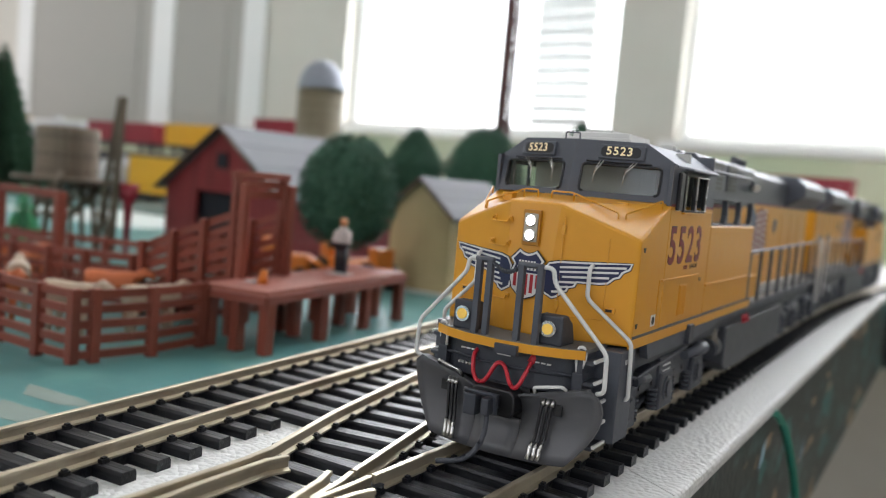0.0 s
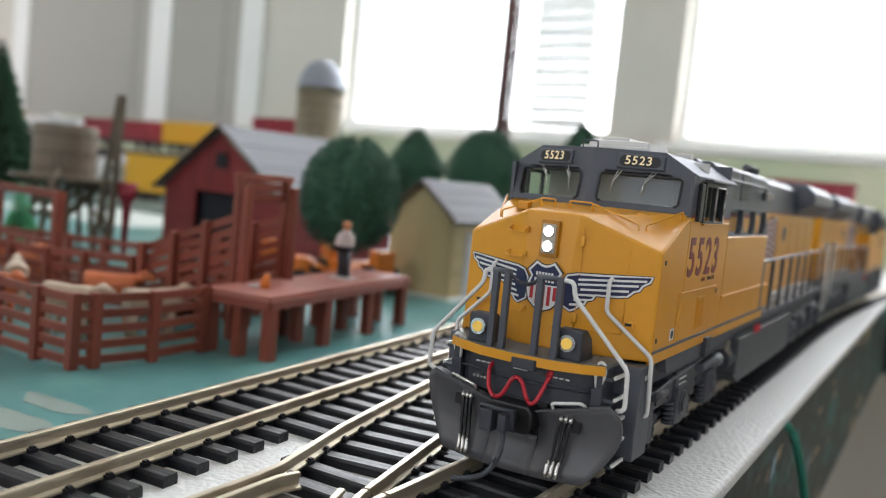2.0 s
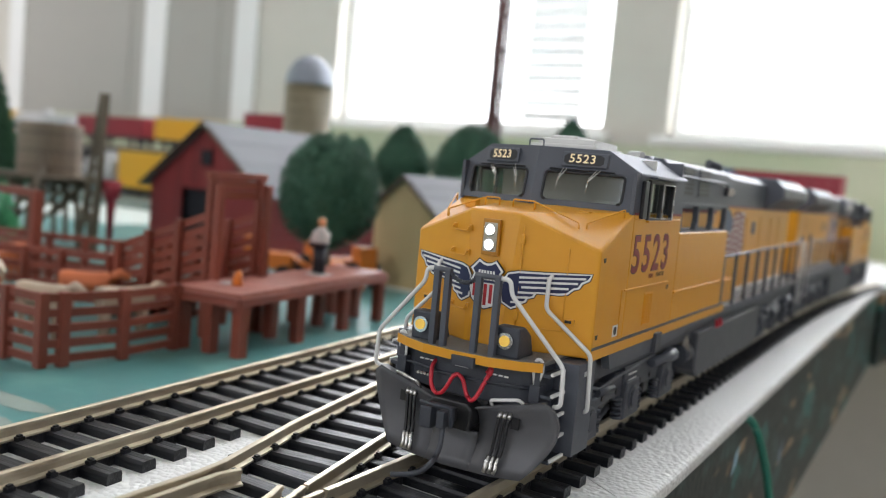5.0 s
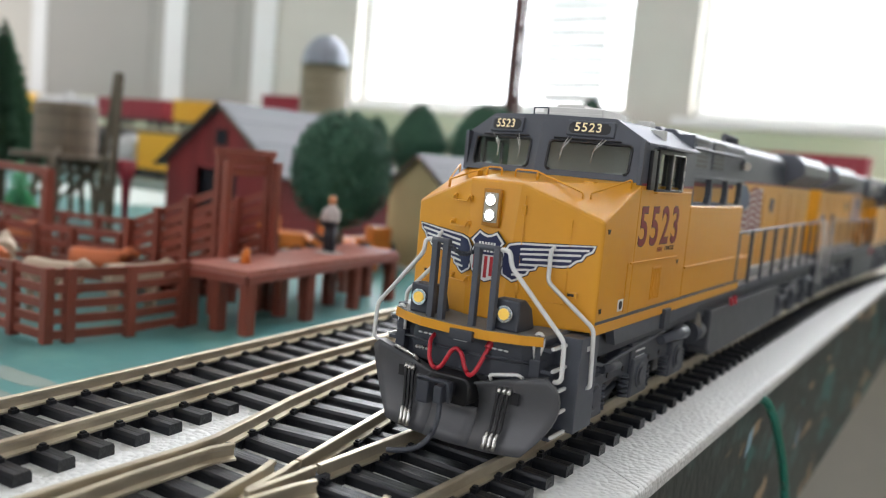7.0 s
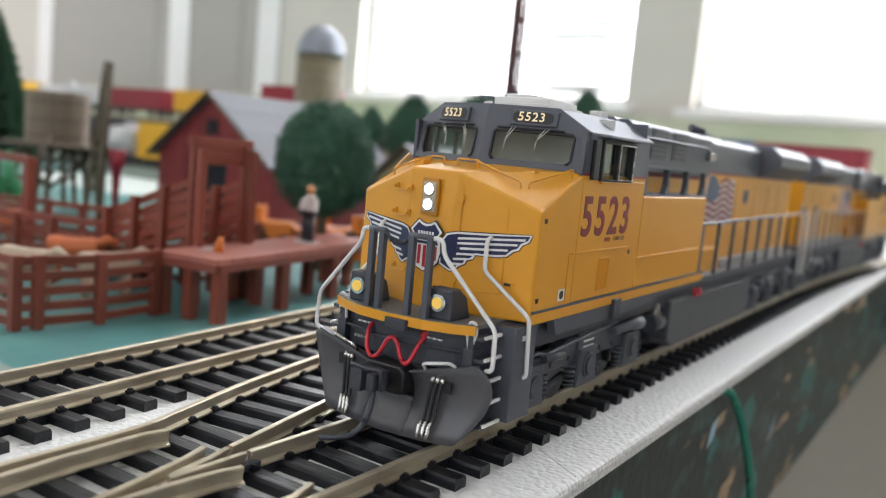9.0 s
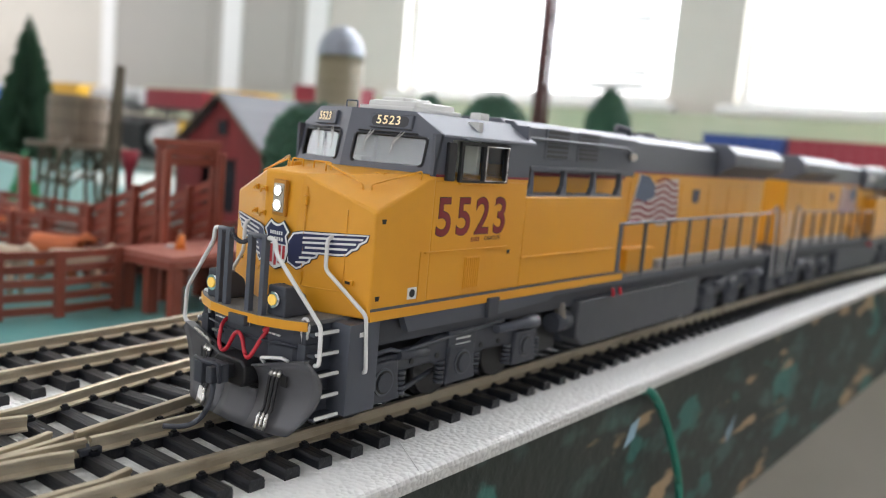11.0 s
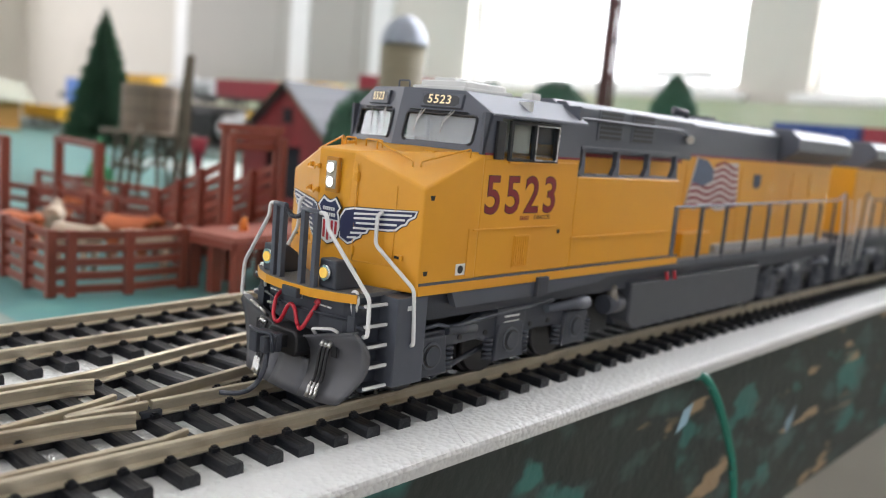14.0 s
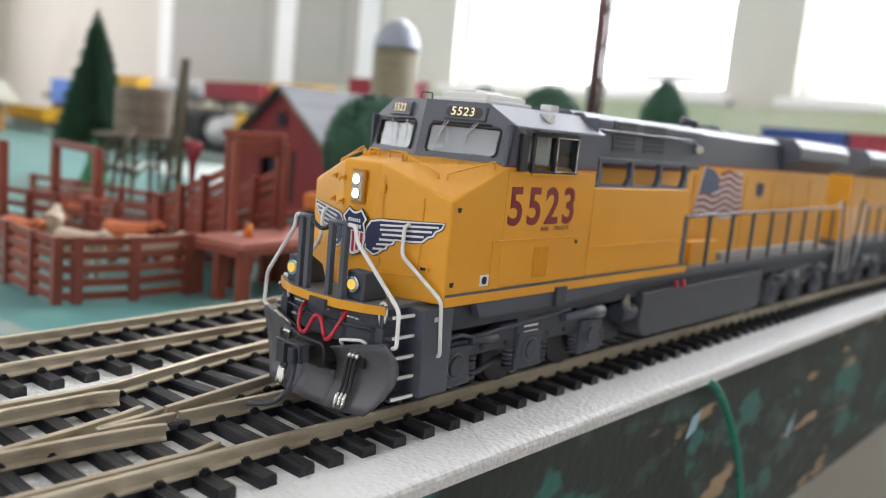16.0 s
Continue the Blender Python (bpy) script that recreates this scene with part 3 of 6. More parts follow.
mid = [bm.verts.new((-0.42, 2.05, 3.94)), bm.verts.new((0.42, 2.05, 3.94))]
for k in range(3):
    bm.faces.new((low[k], low[k + 1], top[k + 1], top[k]))
bm.faces.new((low[3], low[4], top[4], top[3]))
bm.faces.new((low[5], low[0], top[0], top[5]))
bm.faces.new((low[4], low[5], top[5], top[4]))
bm.faces.new(low[::-1])
bm.faces.new((top[1], top[2], mid[1], mid[0]))
bm.faces.new((top[2], top[3], top[4], mid[1]))
bm.faces.new((top[0], top[1], mid[0], top[5]))
bm.faces.new((mid[0], mid[1], top[4], top[5]))
nose = part("nose", bm, YELLOW, loco, "yellow painted nose with swept corners", bevel=0.035)

# cab walls: grey above, yellow below
for y0, y1 in ((2.43, 2.78), (4.28, 5.05)):
    part("cab_side_panel", box(fresh(), -1.56, 1.56, y0, y1, 3.84, 3.90), YELLOW, loco)
part("cab_side_panel", box(fresh(), -1.56, 1.56, 2.43, 5.05, 1.95, 3.84), YELLOW, loco, bevel=0.02)
SHAPE = [(-1.56, 3.93), (1.56, 3.93), (1.56, 4.55), (1.06, 4.86), (-1.06, 4.86), (-1.56, 4.55)]


def screen_y(x, z):
    return 1.88 + 0.30 * abs(x) + 0.22 * (z - 3.93)


# front wall of the cab as facets round two openings
WIN_LO, WIN_HI, WIN_IN, WIN_OUT = 4.03, 4.47, 0.16, 1.36


def cab_facet(pts):
    part("cab_front_panel", sheet(fresh(), [(x, screen_y(x, z), z) for x, z in pts], (0, 0.05, 0)), HARBOR, loco)


for s in (-1, 1):
    cab_facet([(0, 3.93), (s * WIN_IN, 3.93), (s * WIN_IN, 4.86), (0, 4.86)])
    cab_facet([(s * WIN_IN, 3.93), (s * WIN_OUT, 3.93), (s * WIN_OUT, WIN_LO), (s * WIN_IN, WIN_LO)])
    cab_facet([(s * WIN_IN, WIN_HI), (s * WIN_OUT, WIN_HI), (s * WIN_OUT, 4.674), (s * 1.06, 4.86), (s * WIN_IN, 4.86)])
    cab_facet([(s * WIN_OUT, 3.93), (s * 1.56, 3.93), (s * 1.56, 4.55), (s * WIN_OUT, 4.674)])
for s in (-1, 1):
    x0, x1 = sorted((s * 1.56, s * 1.50))
    for y0, y1, z0, z1 in ((2.34, 2.78, 3.90, 4.55), (4.28, 5.05, 3.90, 4.55), (2.78, 4.28, 4.48, 4.55)):
        part("cab_side", box(fresh(), x0, x1, y0, y1, z0, z1), HARBOR, loco)
part("cab_rear_wall", box(fresh(), -1.50, 1.50, 5.0, 5.05, 3.90, 4.84), HARBOR, loco)
bm = fresh()
for s in (-1, 1):
    sheet(bm, [(s * 1.06, 2.40, 4.86), (s * 1.06, 5.2, 4.86), (s * 1.575, 5.2, 4.55), (s * 1.575, 2.52, 4.55)], (0, 0, -0.045))
sheet(bm, [(-1.06, 2.40, 4.862), (0, 2.10, 4.862), (1.06, 2.40, 4.862), (1.06, 5.2, 4.862), (-1.06, 5.2, 4.862)], (0, 0, -0.045))
part("cab_roof", bm, ROOF, loco, "light grey cab roof", bevel=0.012)
# pale bulkhead added close behind the panes so that they look brighter
part("cab_interior", box(fresh(), -1.42, 1.42, 3.62, 3.72, 3.95, 4.80), CAB_IN, loco)
for x in (-0.85, 0.80):
    seat = fresh()
    box(seat, x - 0.14, x + 0.14, 3.40, 3.50, 3.95, 4.42, 0.03)
    box(seat, x - 0.16, x + 0.16, 3.1, 3.45, 3.95, 4.06, 0.03)
    part("cab_seat", seat, CAB_IN, loco)
part("cab_desk", box(fresh(), 0.25, 1.35, 2.55, 2.9, 3.95, 4.02, 0.03), UNDER, loco)


def rim(bm, pts, r, seg=6):
    pts = [Vector(p) for p in pts]
    loop = rounded(pts + [pts[0], pts[1]], 0.07, 3)
    tube(bm, loop[1:-1], r, seg)


for s in (-1, 1):
    def wp(x, z, out=0.0):
        return Vector((s * x, screen_y(x, z) - out, z))
    corners = [wp(WIN_IN, WIN_LO), wp(WIN_OUT, WIN_LO), wp(WIN_OUT, WIN_HI), wp(WIN_IN, WIN_HI)]
    screen = part("windscreen", sheet(fresh(), [c + Vector((0, 0.02, 0)) for c in corners], (0, 0.012, 0)), GLASS, loco, "tinted windscreen pane")
    bm = fresh()
    rim(bm, [wp(WIN_IN, WIN_LO, 0.008), wp(WIN_OUT, WIN_LO, 0.008), wp(WIN_OUT, WIN_HI, 0.008), wp(WIN_IN, WIN_HI, 0.008)], 0.022)
    part("gasket", bm, BLACK, screen)
    part("wiper_rail", tube(fresh(), [wp(0.22, 4.515, 0.03), wp(1.20, 4.515, 0.03)], 0.014, 6), BLACK, screen)
    for base, swing in ((0.48, -0.10), (0.98, -0.14)):
        wiper = part("wiper", tube(fresh(), [wp(base, 4.53, 0.035), wp(base + swing, 4.36, 0.045), wp(base + swing - 0.02, 4.33, 0.04)], 0.011, 6), STEEL, screen, "bright metal wiper")
        part("wiper_arm", tube(fresh(), [wp(base - 0.05, 4.53, 0.035), wp(base + swing - 0.02, 4.37, 0.045)], 0.008, 6), STEEL, wiper)
        part("wiper_blade", tube(fresh(), [wp(base + swing - 0.01, 4.42, 0.03), wp(base + swing - 0.025, 4.17, 0.03)], 0.009, 6), STEEL, wiper)
    # number board above the windscreen
    c0, c1 = 0.42, 1.02
    board_ = part("number_board", sheet(fresh(), [wp(c0 - 0.04, 4.565, 0.05), wp(c1 + 0.06, 4.565, 0.05), wp(c1 + 0.06, 4.80, 0.05), wp(c0 - 0.04, 4.80, 0.05)], (0, 0.14, 0)), HARBOR, loco, "grey number board housing", bevel=0.02)
    part("dark_panel", sheet(fresh(), [wp(c0 + 0.05, 4.60, 0.056), wp(c1 - 0.05, 4.60, 0.056), wp(c1 + 0.0, 4.64, 0.056), wp(c1 + 0.0, 4.73, 0.056), wp(c1 - 0.05, 4.77, 0.056), wp(c0 + 0.05, 4.77, 0.056), wp(c0, 4.73, 0.056), wp(c0, 4.64, 0.056)], (0, 0.01, 0)), BLACK, board_)
    start = wp(c0 + 0.075, 4.635, 0.062) if s > 0 else wp(c1 - 0.075, 4.635, 0.062)
    along = (wp(c1, 4.635) - wp(c0, 4.635)).normalized() * s
    lettering("numerals", "5523", 0.105, GOLD, board_, start, along, (0, 0.22, 1), 0.006, "cream numerals", 1.12)
# air conditioner, roof boxes and grab iron
bm = fresh()
box(bm, -0.45, 0.60, 2.9, 4.0, 4.86, 5.05, 0.08)
box(bm, -0.55, 0.66, 2.8, 4.1, 4.86, 4.95, 0.04)
part("air_conditioner", bm, AIRCON, loco, "white-grey rooftop air conditioner with rounded corners")
bm = fresh()
box(bm, -0.28, 0.22, 3.05, 3.8, 5.03, 5.11, 0.04)
part("air_conditioner_lid", bm, AIRCON, loco)
part("antenna", box(fresh(), 0.66, 0.90, 4.35, 4.60, 4.86, 4.99, 0.03), AIRCON, loco, "small white rooftop antenna dome")
part("roof_grab", tube(fresh(), rounded([(-0.25, 2.2, 4.86), (-0.25, 2.2, 4.97), (0.0, 2.2, 4.97), (0.0, 2.2, 4.86)], 0.03), 0.014, 6), HARBOR, loco)

# side window with frame, wind deflector and visor
for s in (-1, 1):
    sw = part("side_window", box(fresh(), min(s * 1.535, s * 1.525), max(s * 1.535, s * 1.525), 2.8, 4.28, 3.86, 4.48), GLASS, loco, "sliding cab side window")
    bm = fresh()
    for y0, y1, z0, z1 in ((2.98, 3.05, 3.84, 4.44), (4.25, 4.33, 3.84, 4.44), (3.60, 3.66, 3.84, 4.44), (2.98, 4.33, 4.41, 4.47), (2.98, 4.33, 3.82, 3.86)):
        box(bm, *sorted((s * 1.54, s * 1.60)), y0, y1, z0, z1, 0.01)
    part("window_frame", bm, BLACK, sw)
    part("window_trim", tube(fresh(), [(s * 1.605, 3.66, 3.855), (s * 1.605, 4.28, 3.855), (s * 1.605, 4.28, 4.42), (s * 1.605, 3.66, 4.42), (s * 1.605, 3.66, 3.855)], 0.014, 6), STEEL, sw)
    part("wind_deflector", box(fresh(), *sorted((s * 1.56, s * 1.625)), 2.62, 2.82, 3.84, 4.44, 0.02), BLACK, sw)
    part("sun_visor", box(fresh(), *sorted((s * 1.56, s * 1.70)), 2.95, 4.40, 4.49, 4.52, 0.01), HARBOR, sw)
    part("arm_rest", box(fresh(), *sorted((s * 1.56, s * 1.62)), 3.0, 4.3, 3.785, 3.815, 0.01), YELLOW, sw)
    part("red_line", box(fresh(), *sorted((s * 1.556, s * 1.566)), 2.42, 2.76, 3.895, 3.935), MAROON, loco)
    part("red_line", box(fresh(), *sorted((s * 1.556, s * 1.566)), 4.35, 5.05, 3.895, 3.935), MAROON, loco)
    part("red_line", box(fresh(), *sorted((s * 1.018, s * 1.030)), 5.05, 10.0, 3.94, 4.02), MAROON, loco)
    part("side_ledge", box(fresh(), *sorted((s * 1.556, s * 1.60)), 5.02, 8.62, 2.47, 2.51, 0.008), YELLOW, loco)
    part("side_ledge", box(fresh(), *sorted((s * 1.556, s * 1.585)), 2.30, 4.56, 2.71, 2.735, 0.005), YELLOW, loco)
    # large road number and small class marking on the cab side
    yy, dd = (2.50, 1) if s > 0 else (4.36, -1)
    lettering("road_number", "5523", 0.46, MAROON, loco, (s * 1.562, yy, 2.985), (0, dd * 1.0, 0), (0, 0, 1), 0.006, "dark red road number", 1.21)
    lettering("number_edge", "5523", 0.46, BLACK, loco, (s * 1.560, yy, 2.985), (0, dd * 1.0, 0), (0, 0, 1), 0.004, "", 1.21, 0.045)
    lettering("class_marking", "C45ACCTE", 0.052, BLACK, loco, (s * 1.562, 3.85 if s > 0 else 4.25, 2.86), (0, dd, 0), (0, 0, 1), 0.004)
    bm = fresh()
    for k in range(5):
        box(bm, *sorted((s * 1.556, s * 1.564)), 3.48 + 0.05 * k, 3.505 + 0.05 * k, 2.85, 2.92)
    part("small_bars", bm, MAROON, loco)
    # panels, seams, vent and decals on the cab side
    part("side_seam", box(fresh(), *sorted((s * 1.556, s * 1.572)), 2.2, 2.22, 2.0, 2.74), YELLOW, loco)
    vent = part("side_vent", box(fresh(), *sorted((s * 1.556, s * 1.572)), 3.36, 3.80, 2.06, 2.60, 0.004), YELLOW, loco)
    for k in range(7):
        part("louvre", box(fresh(), *sorted((s * 1.57, s * 1.584)), 3.39 + 0.057 * k, 3.42 + 0.057 * k, 2.08, 2.58), YELLOW, vent)
    decal = part("decal", box(fresh(), *sorted((s * 1.556, s * 1.564)), 1.97, 2.19, 2.02, 2.20), WHITE, loco, "small white square decal")
    part("decal_mark", disc(fresh(), (s * 1.563, 2.08, 2.11), (s, 0, 0), 0.065, 0.004, 12), BLACK, decal)
    for y, z in ((1.33, 3.22), (1.30, 2.09), (4.62, 2.62)):
        part("lifting_mark", sheet(fresh(), [(s * 1.561, y - 0.05, z + 0.04), (s * 1.561, y + 0.05, z + 0.04), (s * 1.561, y + 0.03, z - 0.03), (s * 1.561, y - 0.03, z - 0.03)], (s * 0.006, 0, 0)), BLACK, loco)
    for y in (5.6, 7.2, 8.7, 4.9):
        part("builder_plate", box(fresh(), *sorted((s * 1.556, s * 1.565)), y, y + 0.17, 1.84, 1.89), WHITE, loco)

# nose details: headlight, door, grab irons, top rails
part("headlight_housing", box(fresh(), -0.115, 0.115, 0.665, 0.9, 3.18, 3.62, 0.04), material("warm_grey_bezel", (0.42, 0.38, 0.30), 0.4, vary=0.05), loco, "tall oval headlight housing")
# flat plate; the shade of a recess is put into its darker yellow
part("headlight_recess", box(fresh(), -0.14, 0.14, 0.685, 0.75, 3.13, 3.67, 0.02), material("shaded_recess_yellow", (0.45, 0.19, 0.012), 0.5, vary=0.05), loco)
for z in (3.29, 3.51):
    lens = part("headlight", disc(fresh(), (0, 0.655, z), (0, 1, 0), 0.075, 0.05), LAMP_W, loco, "lit round headlight")
    bm = fresh()
    tube(bm, [Vector((0.085 * math.cos(a), 0.657, z + 0.085 * math.sin(a))) for a in (2 * math.pi * k / 20 for k in range(21))], 0.014, 6)
    part("lamp_ring", bm, CHROME, lens)
DOOR = fresh()
for pts in ([(0.50, 2.15), (0.50, 3.62)], [(0.50, 2.15), (1.14, 2.15)], [(1.14, 2.15), (1.14, 3.35)]):
    tube(DOOR, [(x, nose_y(x) - 0.002, z) for x, z in pts], 0.010, 6)
part("nose_door_seam", DOOR, YELLOW, loco)
for z in (3.42, 2.3):
    x = 0.50
    part("hinge", box(fresh(), x - 0.03, x + 0.03, nose_y(x) - 0.03, nose_y(x) + 0.02, z - 0.07, z + 0.07, 0.012), YELLOW, loco)


def grab(x0, x1, z, out=0.07, drop=0.05):
    a, b = Vector((x0, nose_y(x0), z)), Vector((x1, nose_y(x1), z))
    o, d = Vector((0, -out, 0)), Vector((0, 0, -drop))
    g = part("grab_iron", tube(fresh(), rounded([a, a + o, a + o + d, b + o + d, b + o, b], 0.03, 2), 0.013, 6), YELLOW, loco)
    for p in (a, b):
        part("foot", box(fresh(), p.x - 0.03, p.x + 0.03, p.y - 0.015, p.y + 0.03, p.z - 0.04, p.z + 0.04, 0.008), YELLOW, g)


grab(-0.72, -0.38, 3.50)
grab(-0.72, -0.38, 3.13)
grab(-0.62, -0.30, 2.33)
for a, b in (((-0.50, 0.85, 3.80), (-0.25, 0.85, 3.80)), ((-0.02, 0.86, 3.80), (0.36, 0.86, 3.80))):
    a, b = Vector(a) + Vector((0, 0.5, 0.055)), Vector(b) + Vector((0, 0.5, 0.055))
    part("nose_rail", tube(fresh(), rounded([a, a + Vector((0, 0, 0.12)), b + Vector((0, 0, 0.12)), b], 0.03, 2), 0.014, 6), YELLOW, loco)


def nose_rail(a, b, h=0.13):
    a, b = Vector(a), Vector(b)
    up = Vector((0, 0, h))
    part("nose_rail", tube(fresh(), rounded([a, a + up, b + up, b], 0.03, 2), 0.014, 6), YELLOW, loco)


both(lambda s: nose_rail((s * 0.42, 1.2, 3.84), (s * 1.12, 1.30, 3.60)))
both(lambda s: nose_rail((s * 1.20, 1.40, 3.60), (s * 1.50, 2.15, 3.84)))
both(lambda s: part("nose_lamp_base", box(fresh(), s * 1.0 - 0.09, s * 1.0 + 0.09, 1.75, 1.92, 3.76, 3.90, 0.02), YELLOW, loco))
for s in (-1, 1):
    part("latch", box(fresh(), s * 1.22 - 0.09, s * 1.22 + 0.09, nose_y(1.22) - 0.02, nose_y(1.22) + 0.02, 2.26, 2.34, 0.008), YELLOW, loco)
    part("latch_label", box(fresh(), s * 1.22 - 0.05, s * 1.22 + 0.05, nose_y(1.22) - 0.026, nose_y(1.22) - 0.018, 2.28, 2.32), BLACK, loco)
part("key_hole", disc(fresh(), (0.22, 0.69, 2.12), (0, 1, 0), 0.025, 0.02, 10), BLACK, loco)

# winged shield emblem
SHIELD = ((0, 2.33), (0.13, 2.38), (0.225, 2.47), (0.27, 2.62), (0.255, 2.75), (0.215, 2.84), (0.275, 2.915), (0.14, 3.06), (0.07, 3.02), (0, 3.005), (-0.07, 3.02), (-0.14, 3.06), (-0.275, 2.915), (-0.215, 2.84), (-0.255, 2.75), (-0.27, 2.62), (-0.225, 2.47), (-0.13, 2.38))
emblem = part("emblem", sheet(fresh(), [(x, 0.688, z) for x, z in SHIELD], (0, -0.006, 0)), WHITE, loco, "white-edged shield emblem with wings")
part("shield_edge", sheet(fresh(), [(x * 1.07, 0.70, 2.70 + (z - 2.70) * 1.045) for x, z in SHIELD], (0, -0.012, 0)), BLACK, emblem)
part("shield_top", sheet(fresh(), [(x, 0.682, z) for x, z in ((-0.225, 2.72), (0.225, 2.72), (0.185, 2.84), (0.232, 2.91), (0.135, 3.02), (0.07, 2.985), (0, 2.97), (-0.07, 2.985), (-0.135, 3.02), (-0.232, 2.91), (-0.185, 2.84))], (0, -0.004, 0)), NAVY, emblem)
for w, z in ((0.145, 2.875), (0.165, 2.785)):
    for k in range(6):
        part("lettering_bar", box(fresh(), -w + w * k / 3 + 0.008, -w + w * (k + 1) / 3 - 0.008, 0.674, 0.680, z - 0.026, z + 0.028), WHITE, emblem)
for x, lo in ((-0.185, 2.50), (-0.093, 2.42), (0, 2.385), (0.093, 2.42), (0.185, 2.50)):
    part("red_stripe", box(fresh(), x - 0.026, x + 0.026, 0.677, 0.684, lo, 2.70), SHIELD_RED, emblem)


def on_nose(s, pts, out):
    return [Vector((s * x, nose_y(x) - out, z)) for x, z in pts]


OUTER = [(0.26, 2.80), (0.34, 2.92), (0.48, 2.955), (0.84, 2.975), (1.48, 3.02), (1.45, 2.92), (1.36, 2.865), (1.32, 2.79), (1.25, 2.765), (1.17, 2.685),
         (1.05, 2.665), (0.75, 2.655), (0.72, 2.59), (0.64, 2.565), (0.62, 2.51), (0.54, 2.47), (0.50, 2.42), (0.42, 2.385), (0.27, 2.47), (0.24, 2.62)]
STRIPES = [((0.50, 2.865), (1.40, 2.945)), ((0.50, 2.795), (1.30, 2.865)), ((0.54, 2.725), (1.18, 2.775)), ((0.50, 2.645), (0.74, 2.66)), ((0.46, 2.565), (0.64, 2.585)), ((0.41, 2.49), (0.56, 2.505))]


def grown(pts, by):
    """An outline moved outwards by a margin, or inwards by a negative one."""
    area = sum(a[0] * b[1] - b[0] * a[1] for a, b in zip(pts, pts[1:] + pts[:1]))
    out, turn = [], 1 if area > 0 else -1
    for a, p, b in zip(pts[-1:] + pts[:-1], pts, pts[1:] + pts[:1]):
        u, v = Vector((p[0] - a[0], p[1] - a[1])).normalized(), Vector((b[0] - p[0], b[1] - p[1])).normalized()
        n = Vector((u.y + v.y, -u.x - v.x)) * turn
        n = n.normalized() if n.length > 1e-4 else n
        out.append((p[0] + n.x * by, p[1] + n.y * by))
    return out


def nose_strip(bm, s, outline, out, thick):
    """A flat outline laid on one swept face of the nose."""
    sheet(bm, on_nose(s, outline, out), (0, -thick, 0))
    return bm


for s in (-1, 1):
    part("wing_edge", nose_strip(fresh(), s, grown(OUTER, 0.014), 0.003, 0.003), BLACK, emblem)
    wing = part("wing", nose_strip(fresh(), s, OUTER, 0.006, 0.004), WHITE, emblem)
    part("wing_field", nose_strip(fresh(), s, grown(OUTER, -0.030), 0.010, 0.003), NAVY, wing)
    for (x0, z0), (x1, z1) in STRIPES:
        part("feather_line", nose_strip(fresh(), s, [(x0, z0 - 0.016), (x1, z1 - 0.016), (x1, z1 + 0.016), (x0, z0 + 0.016)], 0.014, 0.003), WHITE, wing)

# frame, front platform and steps
for s in (-1, 1):
    xs = sorted((s * 1.50, s * 1.57))
    part("frame_line", box(fresh(), *xs, 1.18, 9.3, 1.91, 1.953), HARBOR, loco)
    part("frame_stripe", box(fresh(), *xs, 1.18, 9.3, 1.76, 1.91), YELLOW, loco)
    part("frame_sill", prism(fresh(), [(1.95, 1.76), (2.08, 1.50), (4.10, 1.50), (4.10, 1.76)], "x", *sorted((s * 1.42, s * 1.55))), HARBOR, loco)
    part("frame_sill", prism(fresh(), [(4.42, 1.50), (6.2, 1.58), (6.5, 1.66), (20.2, 1.66), (20.2, 1.76), (4.42, 1.76)], "x", *sorted((s * 1.36, s * 1.54))), HARBOR, loco)
    part("jack_pad", box(fresh(), *sorted((s * 1.50, s * 1.63)), 4.10, 4.42, 1.50, 1.84, 0.02), UNDER, loco)
part("frame_core", box(fresh(), -1.35, 1.35, 1.0, 20.6, 1.30, 1.75), UNDER, loco)
DECK_SHAPE = [(-1.22, 1.18), (-1.22, 0.30), (-0.95, 0.14), (-0.55, -0.01), (0, -0.06), (0.55, -0.01), (0.95, 0.14), (1.22, 0.30), (1.22, 1.18)]
part("front_deck", prism(fresh(), DECK_SHAPE, "z", 1.74, 1.80), DECK, loco, "grey tread-plate front platform")
bm = fresh()
edge = DECK_SHAPE[1:-1]
for (x0, y0), (x1, y1) in zip(edge, edge[1:]):
    sheet(bm, [(x0, y0 - 0.012, 1.66), (x1, y1 - 0.012, 1.66), (x1, y1 - 0.012, 1.79), (x0, y0 - 0.012, 1.79)], (0, 0.02, 0))
part("platform_edge", bm, YELLOW, loco, "yellow stripe along the platform edge")
part("platform_notch", box(fresh(), -0.02, 0.34, -0.105, 0.0, 1.60, 1.745, 0.015), UNDER, loco)
part("plate", box(fresh(), -0.11, 0.11, 0.186, 0.20, 1.52, 1.59), WHITE, loco, "small white plate")
bm = fresh()
prism(bm, [(-1.12, 1.1), (-1.12, 0.48), (-0.9, 0.34), (-0.5, 0.23), (0, 0.20), (0.5, 0.23), (0.9, 0.34), (1.12, 0.48), (1.12, 1.1)], "z", 1.10, 1.66)
part("anticlimber", bm, UNDER, loco, "dark grey buffer beam", bevel=0.03)
part("beam_lip", tube(fresh(), [(-1.15, 0.44, 1.38), (-0.9, 0.31, 1.38), (-0.5, 0.20, 1.38), (0, 0.17, 1.38), (0.5, 0.20, 1.38), (0.9, 0.31, 1.38), (1.15, 0.44, 1.38)], 0.022, 8), UNDER, loco)
